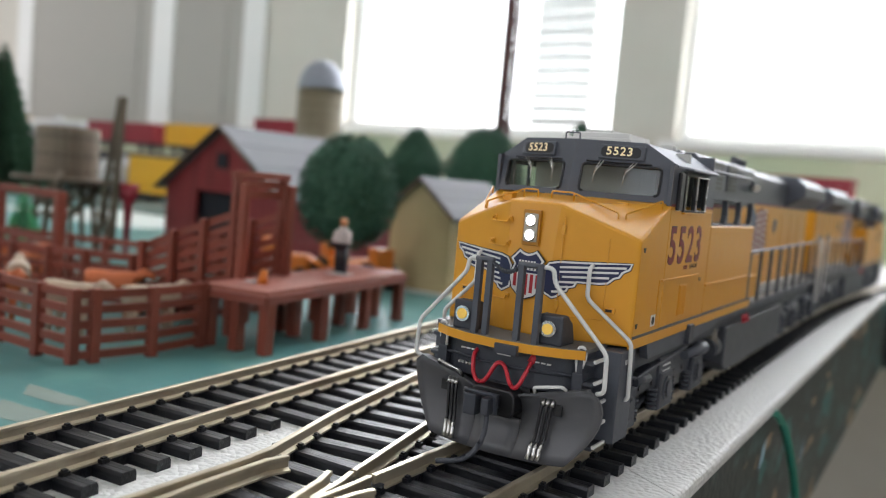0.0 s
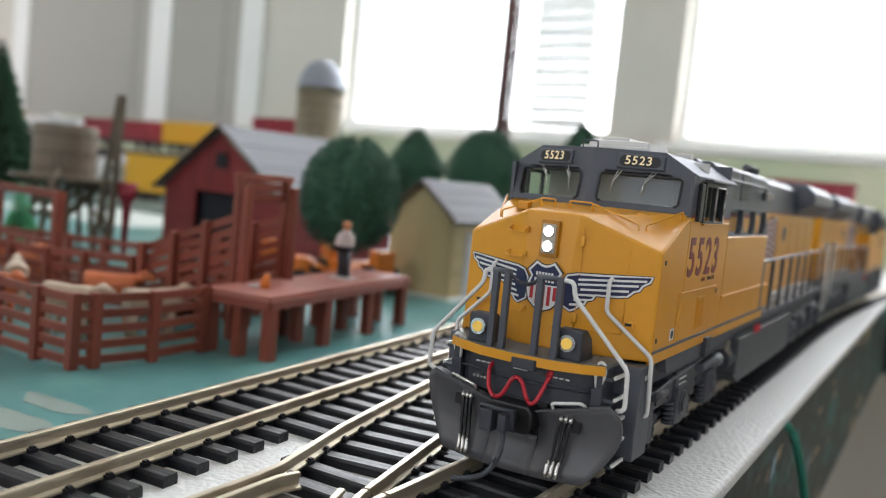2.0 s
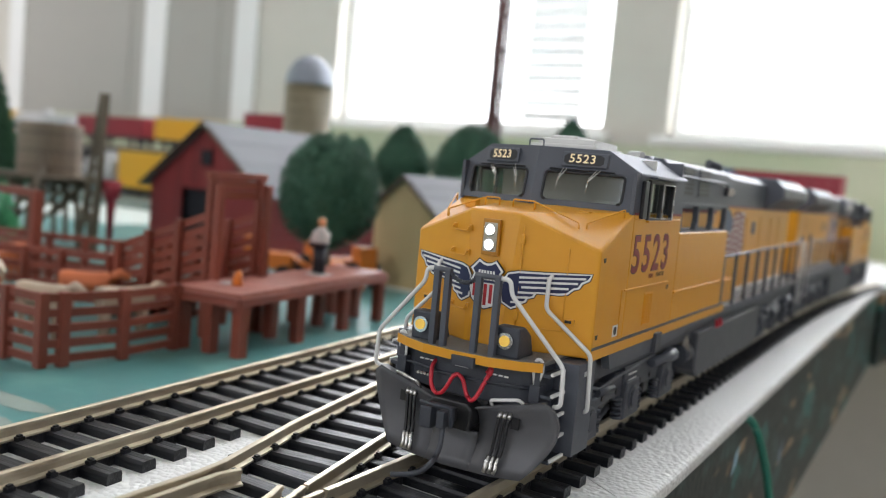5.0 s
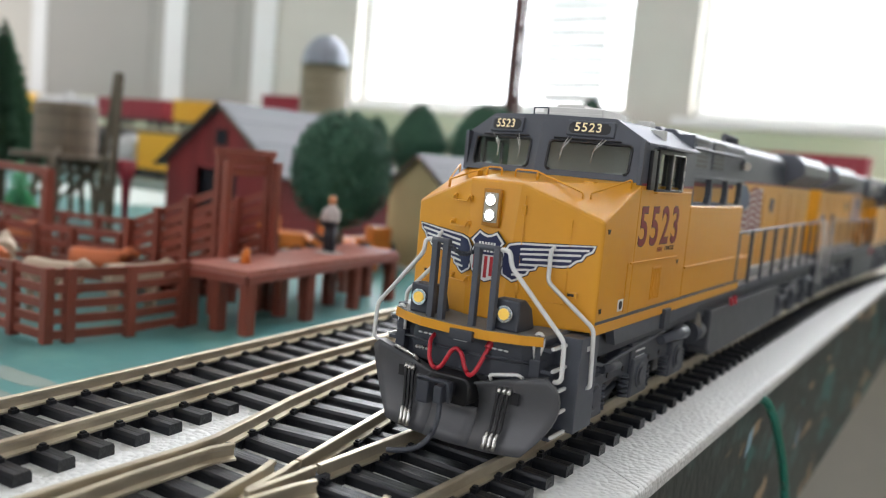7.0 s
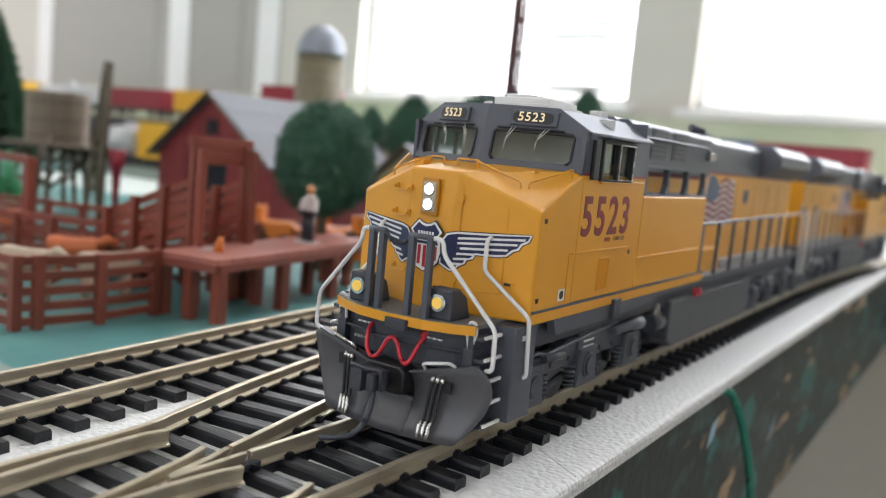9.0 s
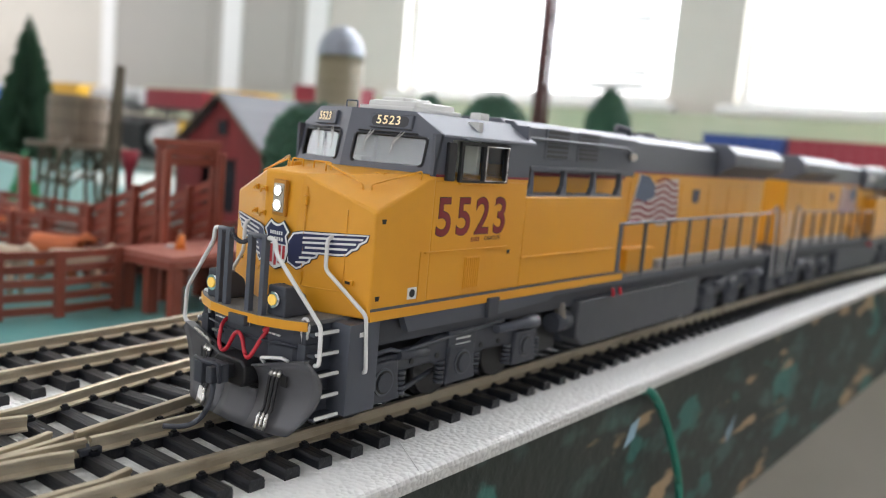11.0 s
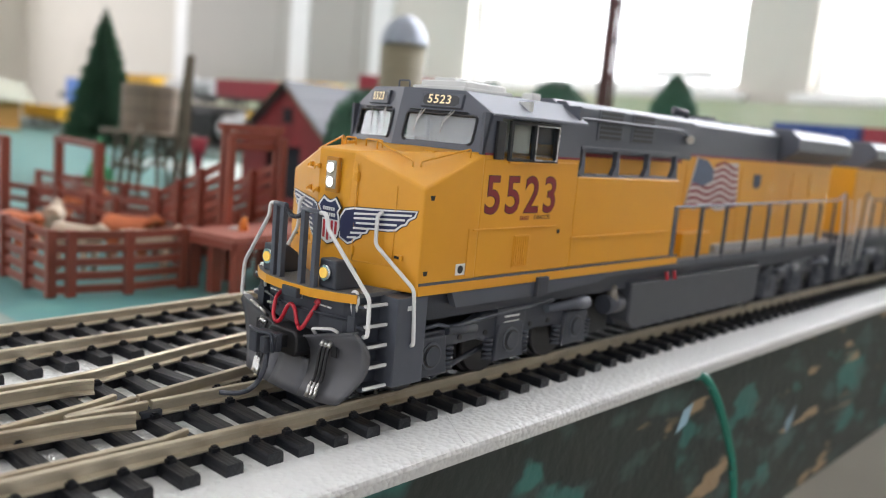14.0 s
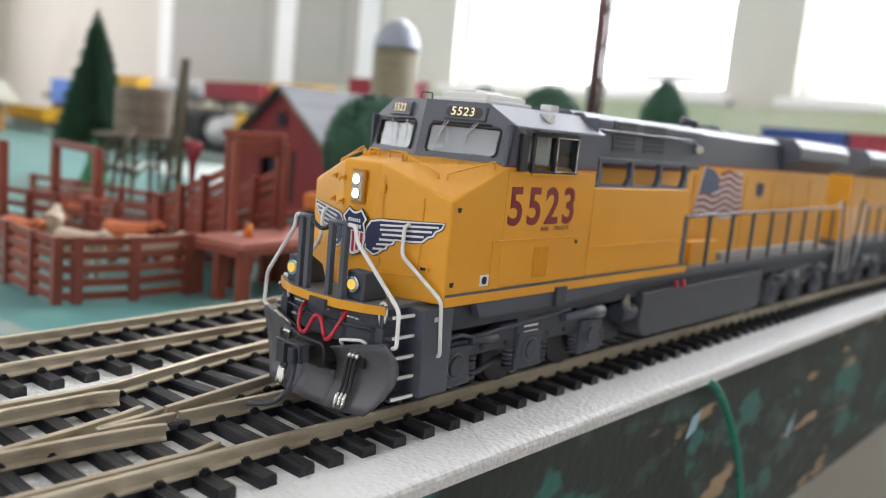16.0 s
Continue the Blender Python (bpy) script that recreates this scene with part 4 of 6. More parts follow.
for s in (-1, 1):
    x0, x1 = sorted((s * 1.02, s * 1.53))
    part("step_back", box(fresh(), *sorted((s * 1.10, s * 1.18)), 0.32, 1.2, 0.40, 1.74), UNDER, loco)
    part("step_side", box(fresh(), *sorted((s * 1.14, s * 1.56)), 0.80, 1.42, 0.42, 1.755, 0.02), HARBOR, loco, "grey step side panel")
    part("step_label", box(fresh(), *sorted((s * 1.556, s * 1.566)), 1.0, 1.14, 1.56, 1.63), WHITE, loco, "small worn white label")
    for k in range(5):
        z = 0.44 + 0.30 * k
        inset = 0.045 * k
        step = part("step", box(fresh(), *sorted((s * 1.14, s * (1.42 - inset * 0.5))), 0.34, 0.80, z - 0.05, z, 0.008), UNDER, loco)
        part("step_edge", box(fresh(), *sorted((s * (1.41 - inset * 0.5), s * (1.45 - inset * 0.5))), 0.35, 0.79, z - 0.02, z + 0.025, 0.008), WHITE, step, "white painted step edge")

# ditch lights
for s in (-1, 1):
    x = s * 0.70
    lampbox = part("ditch_light", prism(fresh(), [(0.15, 1.80), (0.66, 1.80), (0.55, 2.10), (0.36, 2.23), (0.15, 2.23)], "x", x - 0.19, x + 0.19), UNDER, loco, "dark grey ditch light housing with a lit lamp", bevel=0.03)
    bm = fresh()
    tube(bm, [(x, 0.17, 2.04), (x, 0.08, 2.04)], 0.105, 20, 0.118)
    part("bezel", bm, CHROME, lampbox)
    part("lens", disc(fresh(), (x, 0.082, 2.04), (0, -1, 0), 0.078, 0.02), LAMP_Y, lampbox, "yellow lit lens")

# front railing: posts, chain, white corner handrails
for x in (-0.45, -0.27, 0.24, 0.54):
    part("railing_post", box(fresh(), x - 0.045, x + 0.045, 0.0, 0.09, 1.80, 2.90, 0.012), HARBOR, loco)
for x0, x1 in ((-0.45, -0.27), (0.24, 0.54)):
    part("railing_top", tube(fresh(), [(x0 - 0.06, 0.045, 2.90), (x1 + 0.05, 0.045, 2.90)], 0.04, 8), HARBOR, loco)
chain = part("chain", tube(fresh(), [(-0.25 + 0.50 * k / 12, 0.04 - 0.01 * (k % 2), 2.90 - 0.55 * (k / 12) * (1 - k / 12) * 1.0) for k in range(13)], 0.022, 6), UNDER, loco, "dark sagging chain")
for k in range(0, 12, 1):
    u = (k + 0.5) / 12
    part("chain_link", tube(fresh(), [(-0.25 + 0.50 * u - 0.014, 0.04, 2.90 - 0.55 * u * (1 - u)), (-0.25 + 0.50 * u + 0.014, 0.04, 2.90 - 0.55 * u * (1 - u))], 0.036, 6), UNDER, chain)
for s, post in ((-1, -0.45), (1, 0.54)):
    start = post + s * 0.02
    part("corner_handrail", tube(fresh(), rounded([(start, 0.045, 2.90), (s * (abs(post) + 0.19), 0.05, 2.90), (s * (abs(post) + 0.21), 0.06, 2.70), (s * 1.54, 0.25, 1.80), (s * 1.56, 0.24, 1.27), (s * 1.44, 0.28, 1.23)], 0.09), 0.032, 8), WHITE, loco, "white painted corner handrail")
    part("step_handrail", tube(fresh(), rounded([(s * 0.94, nose_y(0.94), 2.93), (s * 0.94, nose_y(0.94) - 0.10, 2.90), (s * 0.94, nose_y(0.94) - 0.10, 2.46), (s * 1.60, 1.06, 1.88), (s * 1.61, 1.13, 1.04), (s * 1.55, 1.13, 1.02)], 0.08), 0.032, 8), WHITE, loco, "white painted step handrail")
    part("uncoupling_loop", tube(fresh(), rounded([(s * 1.10, 0.38, 1.36), (s * 1.07, 0.33, 1.66), (s * 1.10, 0.32, 1.83), (s * 1.19, 0.33, 1.83), (s * 1.21, 0.34, 1.68), (s * 1.14, 0.35, 1.48)], 0.06), 0.024, 8), WHITE, loco)
    part("uncoupling_bar", tube(fresh(), rounded([(s * 0.60, 0.10, 1.10), (s * 0.61, 0.01, 1.20), (s * 1.02, 0.05, 1.28), (s * 1.05, 0.14, 1.22)], 0.05), 0.024, 8), WHITE if s > 0 else STEEL, loco)
    part("lift_lever", tube(fresh(), rounded([(s * 1.10, 0.36, 1.38), (s * 0.80, 0.22, 1.42), (s * 0.40, 0.14, 1.40)], 0.1), 0.018, 6), UNDER, loco)
    part("beam_bracket", box(fresh(), s * 1.12 - 0.08, s * 1.12 + 0.08, 0.30, 0.52, 1.0, 1.46, 0.02), UNDER, loco)
    for k in range(3):
        part("stencil_bar", box(fresh(), s * 0.62 + 0.09 * k - 0.12, s * 0.62 + 0.09 * k - 0.06, nose_y(0.62) - 0.60, nose_y(0.62) - 0.57, 1.50, 1.52), WHITE, loco)

# pilot plow: two curved blades joined by a plate under the coupler, and its hoses


def curve_at(a, b, c, u):
    a, b, c = Vector(a), Vector(b), Vector(c)
    return a * (1 - u) ** 2 + (2 * b - (a + c) / 2) * 2 * u * (1 - u) + c * u * u


def shell(grid, thick):
    """A curved plate through rows of points."""
    bm = fresh()
    rows, cols = len(grid), len(grid[0])
    vs = [[bm.verts.new(p) for p in row] for row in grid]
    back = [[bm.verts.new(p + Vector((0, thick, 0))) for p in row] for row in grid]
    for k in range(rows - 1):
        for j in range(cols - 1):
            bm.faces.new((vs[k][j], vs[k][j + 1], vs[k + 1][j + 1], vs[k + 1][j])).smooth = True
            bm.faces.new((back[k + 1][j], back[k + 1][j + 1], back[k][j + 1], back[k][j])).smooth = True
        bm.faces.new((vs[k][0], vs[k + 1][0], back[k + 1][0], back[k][0]))
        bm.faces.new((vs[k + 1][-1], vs[k][-1], back[k][-1], back[k + 1][-1]))
    for j in range(cols - 1):
        bm.faces.new((vs[0][j + 1], vs[0][j], back[0][j], back[0][j + 1]))
        bm.faces.new((vs[-1][j], vs[-1][j + 1], back[-1][j + 1], back[-1][j]))
    return bm


for s in (-1, 1):
    columns = [((s * 0.36, 0.07, 1.03), (s * 0.38, 0.20, 0.62), (s * 0.36, -0.02, 0.12)), ((s * 0.75, 0.09, 1.14), (s * 0.74, 0.24, 0.66), (s * 0.66, 0.02, 0.12)),
               ((s * 1.10, 0.12, 1.22), (s * 1.08, 0.28, 0.70), (s * 0.92, 0.07, 0.13)), ((s * 1.38, 0.15, 1.28), (s * 1.36, 0.30, 0.72), (s * 1.04, 0.09, 0.14)),
               ((s * 1.50, 0.18, 1.19), (s * 1.50, 0.31, 0.72), (s * 1.13, 0.11, 0.15))]
    plow = part("plow_blade", shell([[curve_at(*c, k / 8) for c in columns] for k in range(9)], 0.05), PLOW, loco, "curved grey snow plow blade")
    part("plow_lip", sheet(fresh(), [(s * 0.36, 0.055, 1.035), (s * 1.38, 0.135, 1.29), (s * 1.36, 0.26, 1.29), (s * 0.40, 0.22, 1.035)], (0, 0, -0.03)), PLOW, plow)
    for k in range(3):
        x = s * (0.70 + 0.07 * k)
        yy = 0.10 + 0.012 * k
        hose = part("air_hose", tube(fresh(), rounded([(x + 0.02 * s, yy + 0.10, 1.02), (x + 0.01 * s, yy + 0.02, 0.94), (x - 0.03 * s, yy - 0.02, 0.46), (x - 0.05 * s, yy - 0.08, 0.36)], 0.06), 0.026, 8), BLACK, loco, "thin black air hose")
        part("hose_end", tube(fresh(), [(x - 0.045 * s, yy - 0.06, 0.41), (x - 0.06 * s, yy - 0.10, 0.32), (x - 0.06 * s, yy - 0.11, 0.25), (x - 0.07 * s, yy - 0.15, 0.18)], 0.030, 8), STEEL, hose, "bright hose coupling")
        part("hose_collar", tube(fresh(), [(x + 0.02 * s, yy + 0.07, 1.03), (x + 0.015 * s, yy + 0.01, 0.95)], 0.033, 8), STEEL, hose)
    part("hose_slot", box(fresh(), *sorted((s * 0.88, s * 1.0)), 0.17, 0.19, 0.82, 0.98), BLACK, plow)
middle = [((x, 0.16, 0.64), (x, 0.15, 0.42), (x, -0.02 - 0.03 * (1 - abs(x) / 0.37), 0.12)) for x in (-0.37, -0.18, 0.0, 0.18, 0.37)]
part("plow_plate", shell([[curve_at(*c, k / 5) for c in middle] for k in range(6)], 0.05), PLOW, loco, "grey plate joining the plow blades")
part("coupler_pocket", box(fresh(), -0.46, 0.46, 0.24, 0.7, 0.60, 1.12, 0.06), BLACK, loco, "black coupler pocket")
part("pocket_frame", prism(fresh(), [(-0.30, 0.68), (0.30, 0.68), (0.36, 0.78), (0.36, 1.0), (0.28, 1.08), (-0.28, 1.08), (-0.36, 1.0), (-0.36, 0.78)], "y", -0.06, 0.30), BLACK, loco, bevel=0.03)
coupler = part("coupler", box(fresh(), -0.10, 0.14, -0.34, 0.2, 0.80, 1.0, 0.03), BLACK, loco, "dark knuckle coupler")
bm = fresh()
box(bm, -0.22, -0.03, -0.50, -0.24, 0.74, 1.05, 0.03)
box(bm, 0.06, 0.18, -0.50, -0.28, 0.78, 1.02, 0.03)
box(bm, -0.22, 0.18, -0.30, -0.18, 0.76, 1.04, 0.03)
part("knuckle", bm, UNDER, coupler)
bm = fresh()
tube(bm, rounded([(-0.23, -0.40, 0.98), (-0.23, -0.46, 1.09), (-0.16, -0.53, 1.11), (0.10, -0.53, 1.10), (0.24, -0.43, 1.08), (0.25, -0.40, 0.80)], 0.06), 0.028, 8)
part("coupler_lever", bm, UNDER, coupler)
part("trip_hose", tube(fresh(), rounded([(0.12, -0.40, 0.80), (0.14, -0.44, 0.50), (0.06, -0.55, 0.24), (-0.10, -0.68, 0.12), (-0.38, -0.84, 0.09)], 0.2), 0.040, 8), UNDER, coupler, "curved metal trip pin")
CABLE = [(-0.47, 0.27, 1.54), (-0.47, 0.14, 1.46), (-0.41, 0.05, 1.22), (-0.32, 0.02, 1.10), (-0.20, 0.02, 1.11), (-0.12, 0.03, 1.24), (-0.05, 0.05, 1.40), (0.03, 0.06, 1.45), (0.12, 0.06, 1.38), (0.19, 0.05, 1.19), (0.28, 0.04, 1.09), (0.36, 0.05, 1.17), (0.43, 0.16, 1.42), (0.46, 0.27, 1.58)]
part("jumper_cable", tube(fresh(), rounded(CABLE, 0.07, 3), 0.032, 8), RED, loco, "bright red jumper cable")
part("cable_socket", tube(fresh(), [(0.44, 0.20, 1.50), (0.47, 0.30, 1.62)], 0.055, 8), RED, loco)
for x in (-0.72, -0.66, -0.60, -0.54):
    part("hose_fitting", disc(fresh(), (x, 0.22, 1.30), (0, -1, 0), 0.022, 0.06, 8), STEEL, loco)

# long hood behind the cab
FLAG_WHITE = material("flag_white_paint", (0.55, 0.48, 0.45), 0.5, vary=0.2, size=600)
FLAG_BLUE = material("flag_blue_paint", (0.07, 0.10, 0.16), 0.5, vary=0.5, size=1400)
DUCT = material("pale_grey_duct_paint", (0.32, 0.32, 0.31), 0.5, vary=0.1)
part("equipment_box", box(fresh(), -1.56, 1.56, 5.05, 8.92, 1.95, 3.60), YELLOW, loco, "wide yellow equipment cabinet", bevel=0.03)
part("hood", box(fresh(), -1.02, 1.02, 5.0, 20.3, 1.76, 4.13), YELLOW, loco, "yellow engine hood", bevel=0.02)
bm = fresh()
prism(bm, [(-1.02, 4.13), (1.02, 4.13), (1.02, 4.82), (0.82, 4.96), (-0.82, 4.96), (-1.02, 4.82)], "y", 5.05, 15.7)
part("hood_top", bm, HARBOR, loco, "grey upper hood with louvres", bevel=0.02)
for s in (-1, 1):
    part("hood_red_line", box(fresh(), *sorted((s * 1.018, s * 1.028)), 10.0, 20.25, 4.10, 4.15), MAROON, loco)
    xs = sorted((s * 0.9, s * 1.44))
    part("vent_box", prism(fresh(), [(s * 0.9, 4.02), (s * 1.20, 4.02), (s * 1.20, 4.84), (s * 1.10, 4.93), (s * 0.9, 4.93)], "y", 5.08, 10.1), HARBOR, loco, "wide grey vent housing", bevel=0.02)
    for y in (6.5, 7.75):
        bay = part("louvre_bay", box(fresh(), *sorted((s * 1.18, s * 1.215)), y - 0.42, y + 0.52, 4.28, 4.86, 0.01), HARBOR, loco)
        for k in range(6):
            part("louvre", box(fresh(), *sorted((s * 1.212, s * 1.222)), y - 0.34, y + 0.44, 4.31 + 0.09 * k, 4.37 + 0.09 * k), BLACK, bay)
    part("catwalk", box(fresh(), *sorted((s * 1.02, s * 1.54)), 5.15, 8.90, 3.60, 3.63), DECK, loco)
    rail_ = part("catwalk_rail", box(fresh(), *sorted((s * 1.42, s * 1.52)), 5.15, 8.95, 4.09, 4.15, 0.01), HARBOR, loco)
    for y in (5.25, 6.45, 7.65, 8.82):
        part("strut", sheet(fresh(), [(s * 1.50, y - 0.16, 3.62), (s * 1.50, y + 0.10, 3.62), (s * 1.48, y + 0.09, 4.10), (s * 1.48, y + 0.0, 4.10), (s * 1.49, y - 0.02, 3.80)], (-s * 0.10, 0, 0)), HARBOR, rail_)
    part("hood_handrail", tube(fresh(), rounded([(s * 1.20, 5.3, 4.60), (s * 1.32, 5.3, 4.64), (s * 1.32, 9.3, 4.64), (s * 1.32, 9.75, 4.45), (s * 1.20, 9.8, 4.40)], 0.05), 0.03, 6), HARBOR, loco)
    part("horn", tube(fresh(), [(s * 1.2, 9.75, 4.52), (s * 1.40, 9.55, 4.46)], 0.05, 8, 0.09), STEEL, loco)
    # waving flag, a field of stripes
    FLAG = [(10.42, 2.93), (10.9, 2.86), (11.5, 2.98), (12.2, 2.80), (12.9, 2.86), (13.32, 3.00), (13.12, 4.02), (12.5, 4.00), (11.75, 3.84), (11.3, 4.05), (10.78, 4.09)]
    flag = part("flag_decal", sheet(fresh(), [(s * 1.025, y, z) for y, z in FLAG], (s * 0.006, 0, 0)), FLAG_WHITE, loco, "waving striped flag decal")
    part("flag_canton", sheet(fresh(), [(s * 1.036, y, z) for y, z in ((10.62, 3.52), (11.2, 3.42), (11.72, 3.55), (11.70, 3.83), (11.3, 4.04), (10.79, 4.08))], (s * 0.004, 0, 0)), FLAG_BLUE, flag)
    part("flag_pole", tube(fresh(), [(s * 1.03, 10.36, 2.86), (s * 1.03, 10.80, 4.12)], 0.022, 6), FLAG_WHITE, flag)
    for k in range(7):
        z = 2.92 + 0.162 * k
        y0, y1 = (10.46 + 0.05 * k if z < 3.50 else 11.75), 13.28 - 0.03 * k
        pts = [(s * 1.033, y0 + (y1 - y0) * j / 12, z + 0.075 * math.sin((y0 + (y1 - y0) * j / 12) * 4.2 + 0.5) * min(1, j / 3)) for j in range(13)]
        part("flag_stripe", sheet(fresh(), pts + [(x, y, zz + 0.075) for x, y, zz in pts[::-1]], (s * 0.004, 0, 0)), MAROON, flag)
    part("small_emblem", sheet(fresh(), [(s * 1.025, y, z) for y, z in ((14.2, 3.45), (14.45, 3.35), (14.7, 3.45), (14.7, 3.75), (14.2, 3.75))], (s * 0.006, 0, 0)), NAVY, loco)
    for y in (10.3, 13.4, 15.4, 17.0, 18.5):
        part("hood_door_seam", box(fresh(), *sorted((s * 1.018, s * 1.032)), y, y + 0.03, 1.85, 3.88), YELLOW, loco)
    # walkway and its railing
    part("walkway", box(fresh(), *sorted((s * 1.0, s * 1.52)), 9.25, 20.3, 1.74, 1.80), DECK, loco)
    part("walkway_stripe", box(fresh(), *sorted((s * 1.50, s * 1.535)), 9.3, 20.3, 1.70, 1.81), HARBOR, loco)
    part("walkway_box", box(fresh(), *sorted((s * 1.02, s * 1.30)), 10.0, 11.5, 1.8, 2.35, 0.03), YELLOW, loco)
    part("walkway_box", box(fresh(), *sorted((s * 1.02, s * 1.22)), 12.0, 19.4, 1.8, 1.98, 0.03), DUCT, loco)
    hr = part("walkway_handrail", tube(fresh(), rounded([(s * 1.52, 8.98, 1.8), (s * 1.52, 8.98, 3.0), (s * 1.52, 19.9, 3.10), (s * 1.52, 20.3, 3.3), (s * 1.52, 20.5, 3.3), (s * 1.54, 20.7, 2.2), (s * 1.54, 20.9, 1.2)], 0.1), 0.032, 8), HARBOR, loco)
    for k in range(9):
        y = 9.05 + 1.32 * k
        part("stanchion", box(fresh(), *sorted((s * 1.48, s * 1.55)), y - (0.09 if k == 0 else 0.04), y + (0.09 if k == 0 else 0.04), 1.7, 3.02, 0.01), HARBOR, hr)
    part("end_handrail", tube(fresh(), rounded([(s * 1.56, 20.2, 3.2), (s * 1.58, 20.35, 2.2), (s * 1.56, 20.5, 1.0)], 0.3), 0.022, 8), WHITE, loco, "white rear handrail")
    part("end_handrail", tube(fresh(), rounded([(s * 1.5, 21.1, 3.1), (s * 1.56, 21.25, 2.2), (s * 1.54, 21.3, 0.9)], 0.3), 0.022, 8), WHITE, loco)
    part("rear_steps", box(fresh(), *sorted((s * 1.1, s * 1.5)), 20.4, 21.2, 0.45, 1.74, 0.03), UNDER, loco)
    # fuel tank side, pipes and red valves
    part("fuel_tank_side", prism(fresh(), [(7.6, 1.42), (14.3, 1.42), (14.3, 0.55), (14.1, 0.42), (7.9, 0.42), (7.6, 0.62)], "x", *sorted((s * 1.05, s * 1.50))), material("tank_grey_plastic", (0.058, 0.062, 0.070), 0.5, vary=0.1) if s > 0 else UNDER, loco, "grey fuel tank side", bevel=0.04)
    for y in (9.0, 9.35):
        part("valve", tube(fresh(), [(s * 1.52, y, 1.58), (s * 1.56, y, 1.40)], 0.04, 8), RED, loco)
    part("air_tank", tube(fresh(), [(s * 1.28, 6.9, 1.0), (s * 1.28, 7.5, 1.0)], 0.2, 14), UNDER, loco)
    part("bell", tube(fresh(), [(s * 1.32, 7.15, 1.40), (s * 1.32, 7.15, 1.05)], 0.08, 10, 0.15), material("dull_brass", (0.22, 0.20, 0.17), 0.5, 0.6), loco)
# black block stands in for the shade between truck and fuel tank
part("underframe_box", box(fresh(), -0.95, 0.95, 5.9, 7.7, 0.30, 1.74, 0.05), BLACK, loco)
part("fuel_tank", box(fresh(), -1.1, 1.1, 7.7, 14.2, 0.45, 1.4), UNDER, loco)
bm = fresh()
prism(bm, [(-1.02, 4.13), (1.02, 4.13), (1.54, 4.48), (1.54, 4.80), (1.28, 5.02), (-1.28, 5.02), (-1.54, 4.80), (-1.54, 4.48)], "y", 15.7, 20.3)
part("radiator", bm, HARBOR, loco, "flared grey radiator housing", bevel=0.02)
part("radiator_top", box(fresh(), -1.26, 1.26, 15.8, 20.2, 5.015, 5.06, 0.01), ROOF, loco, "light grey radiator screens")
for y in (11.0, 13.0, 14.6):
    part("roof_hatch", box(fresh(), -0.75, 0.75, y, y + 1.3, 4.94, 5.02, 0.03), ROOF, loco)
part("exhaust_stack", box(fresh(), -0.35, 0.35, 12.5, 12.9, 4.9, 5.12, 0.03), UNDER, loco)
part("horn_cluster", tube(fresh(), [(0.9, 10.2, 4.88), (0.9, 10.2, 5.06), (0.7, 9.9, 5.10)], 0.06, 8, 0.1), UNDER, loco)
part("rear_wall", box(fresh(), -1.1, 1.1, 20.3, 21.4, 1.3, 1.8, 0.03), UNDER, loco)

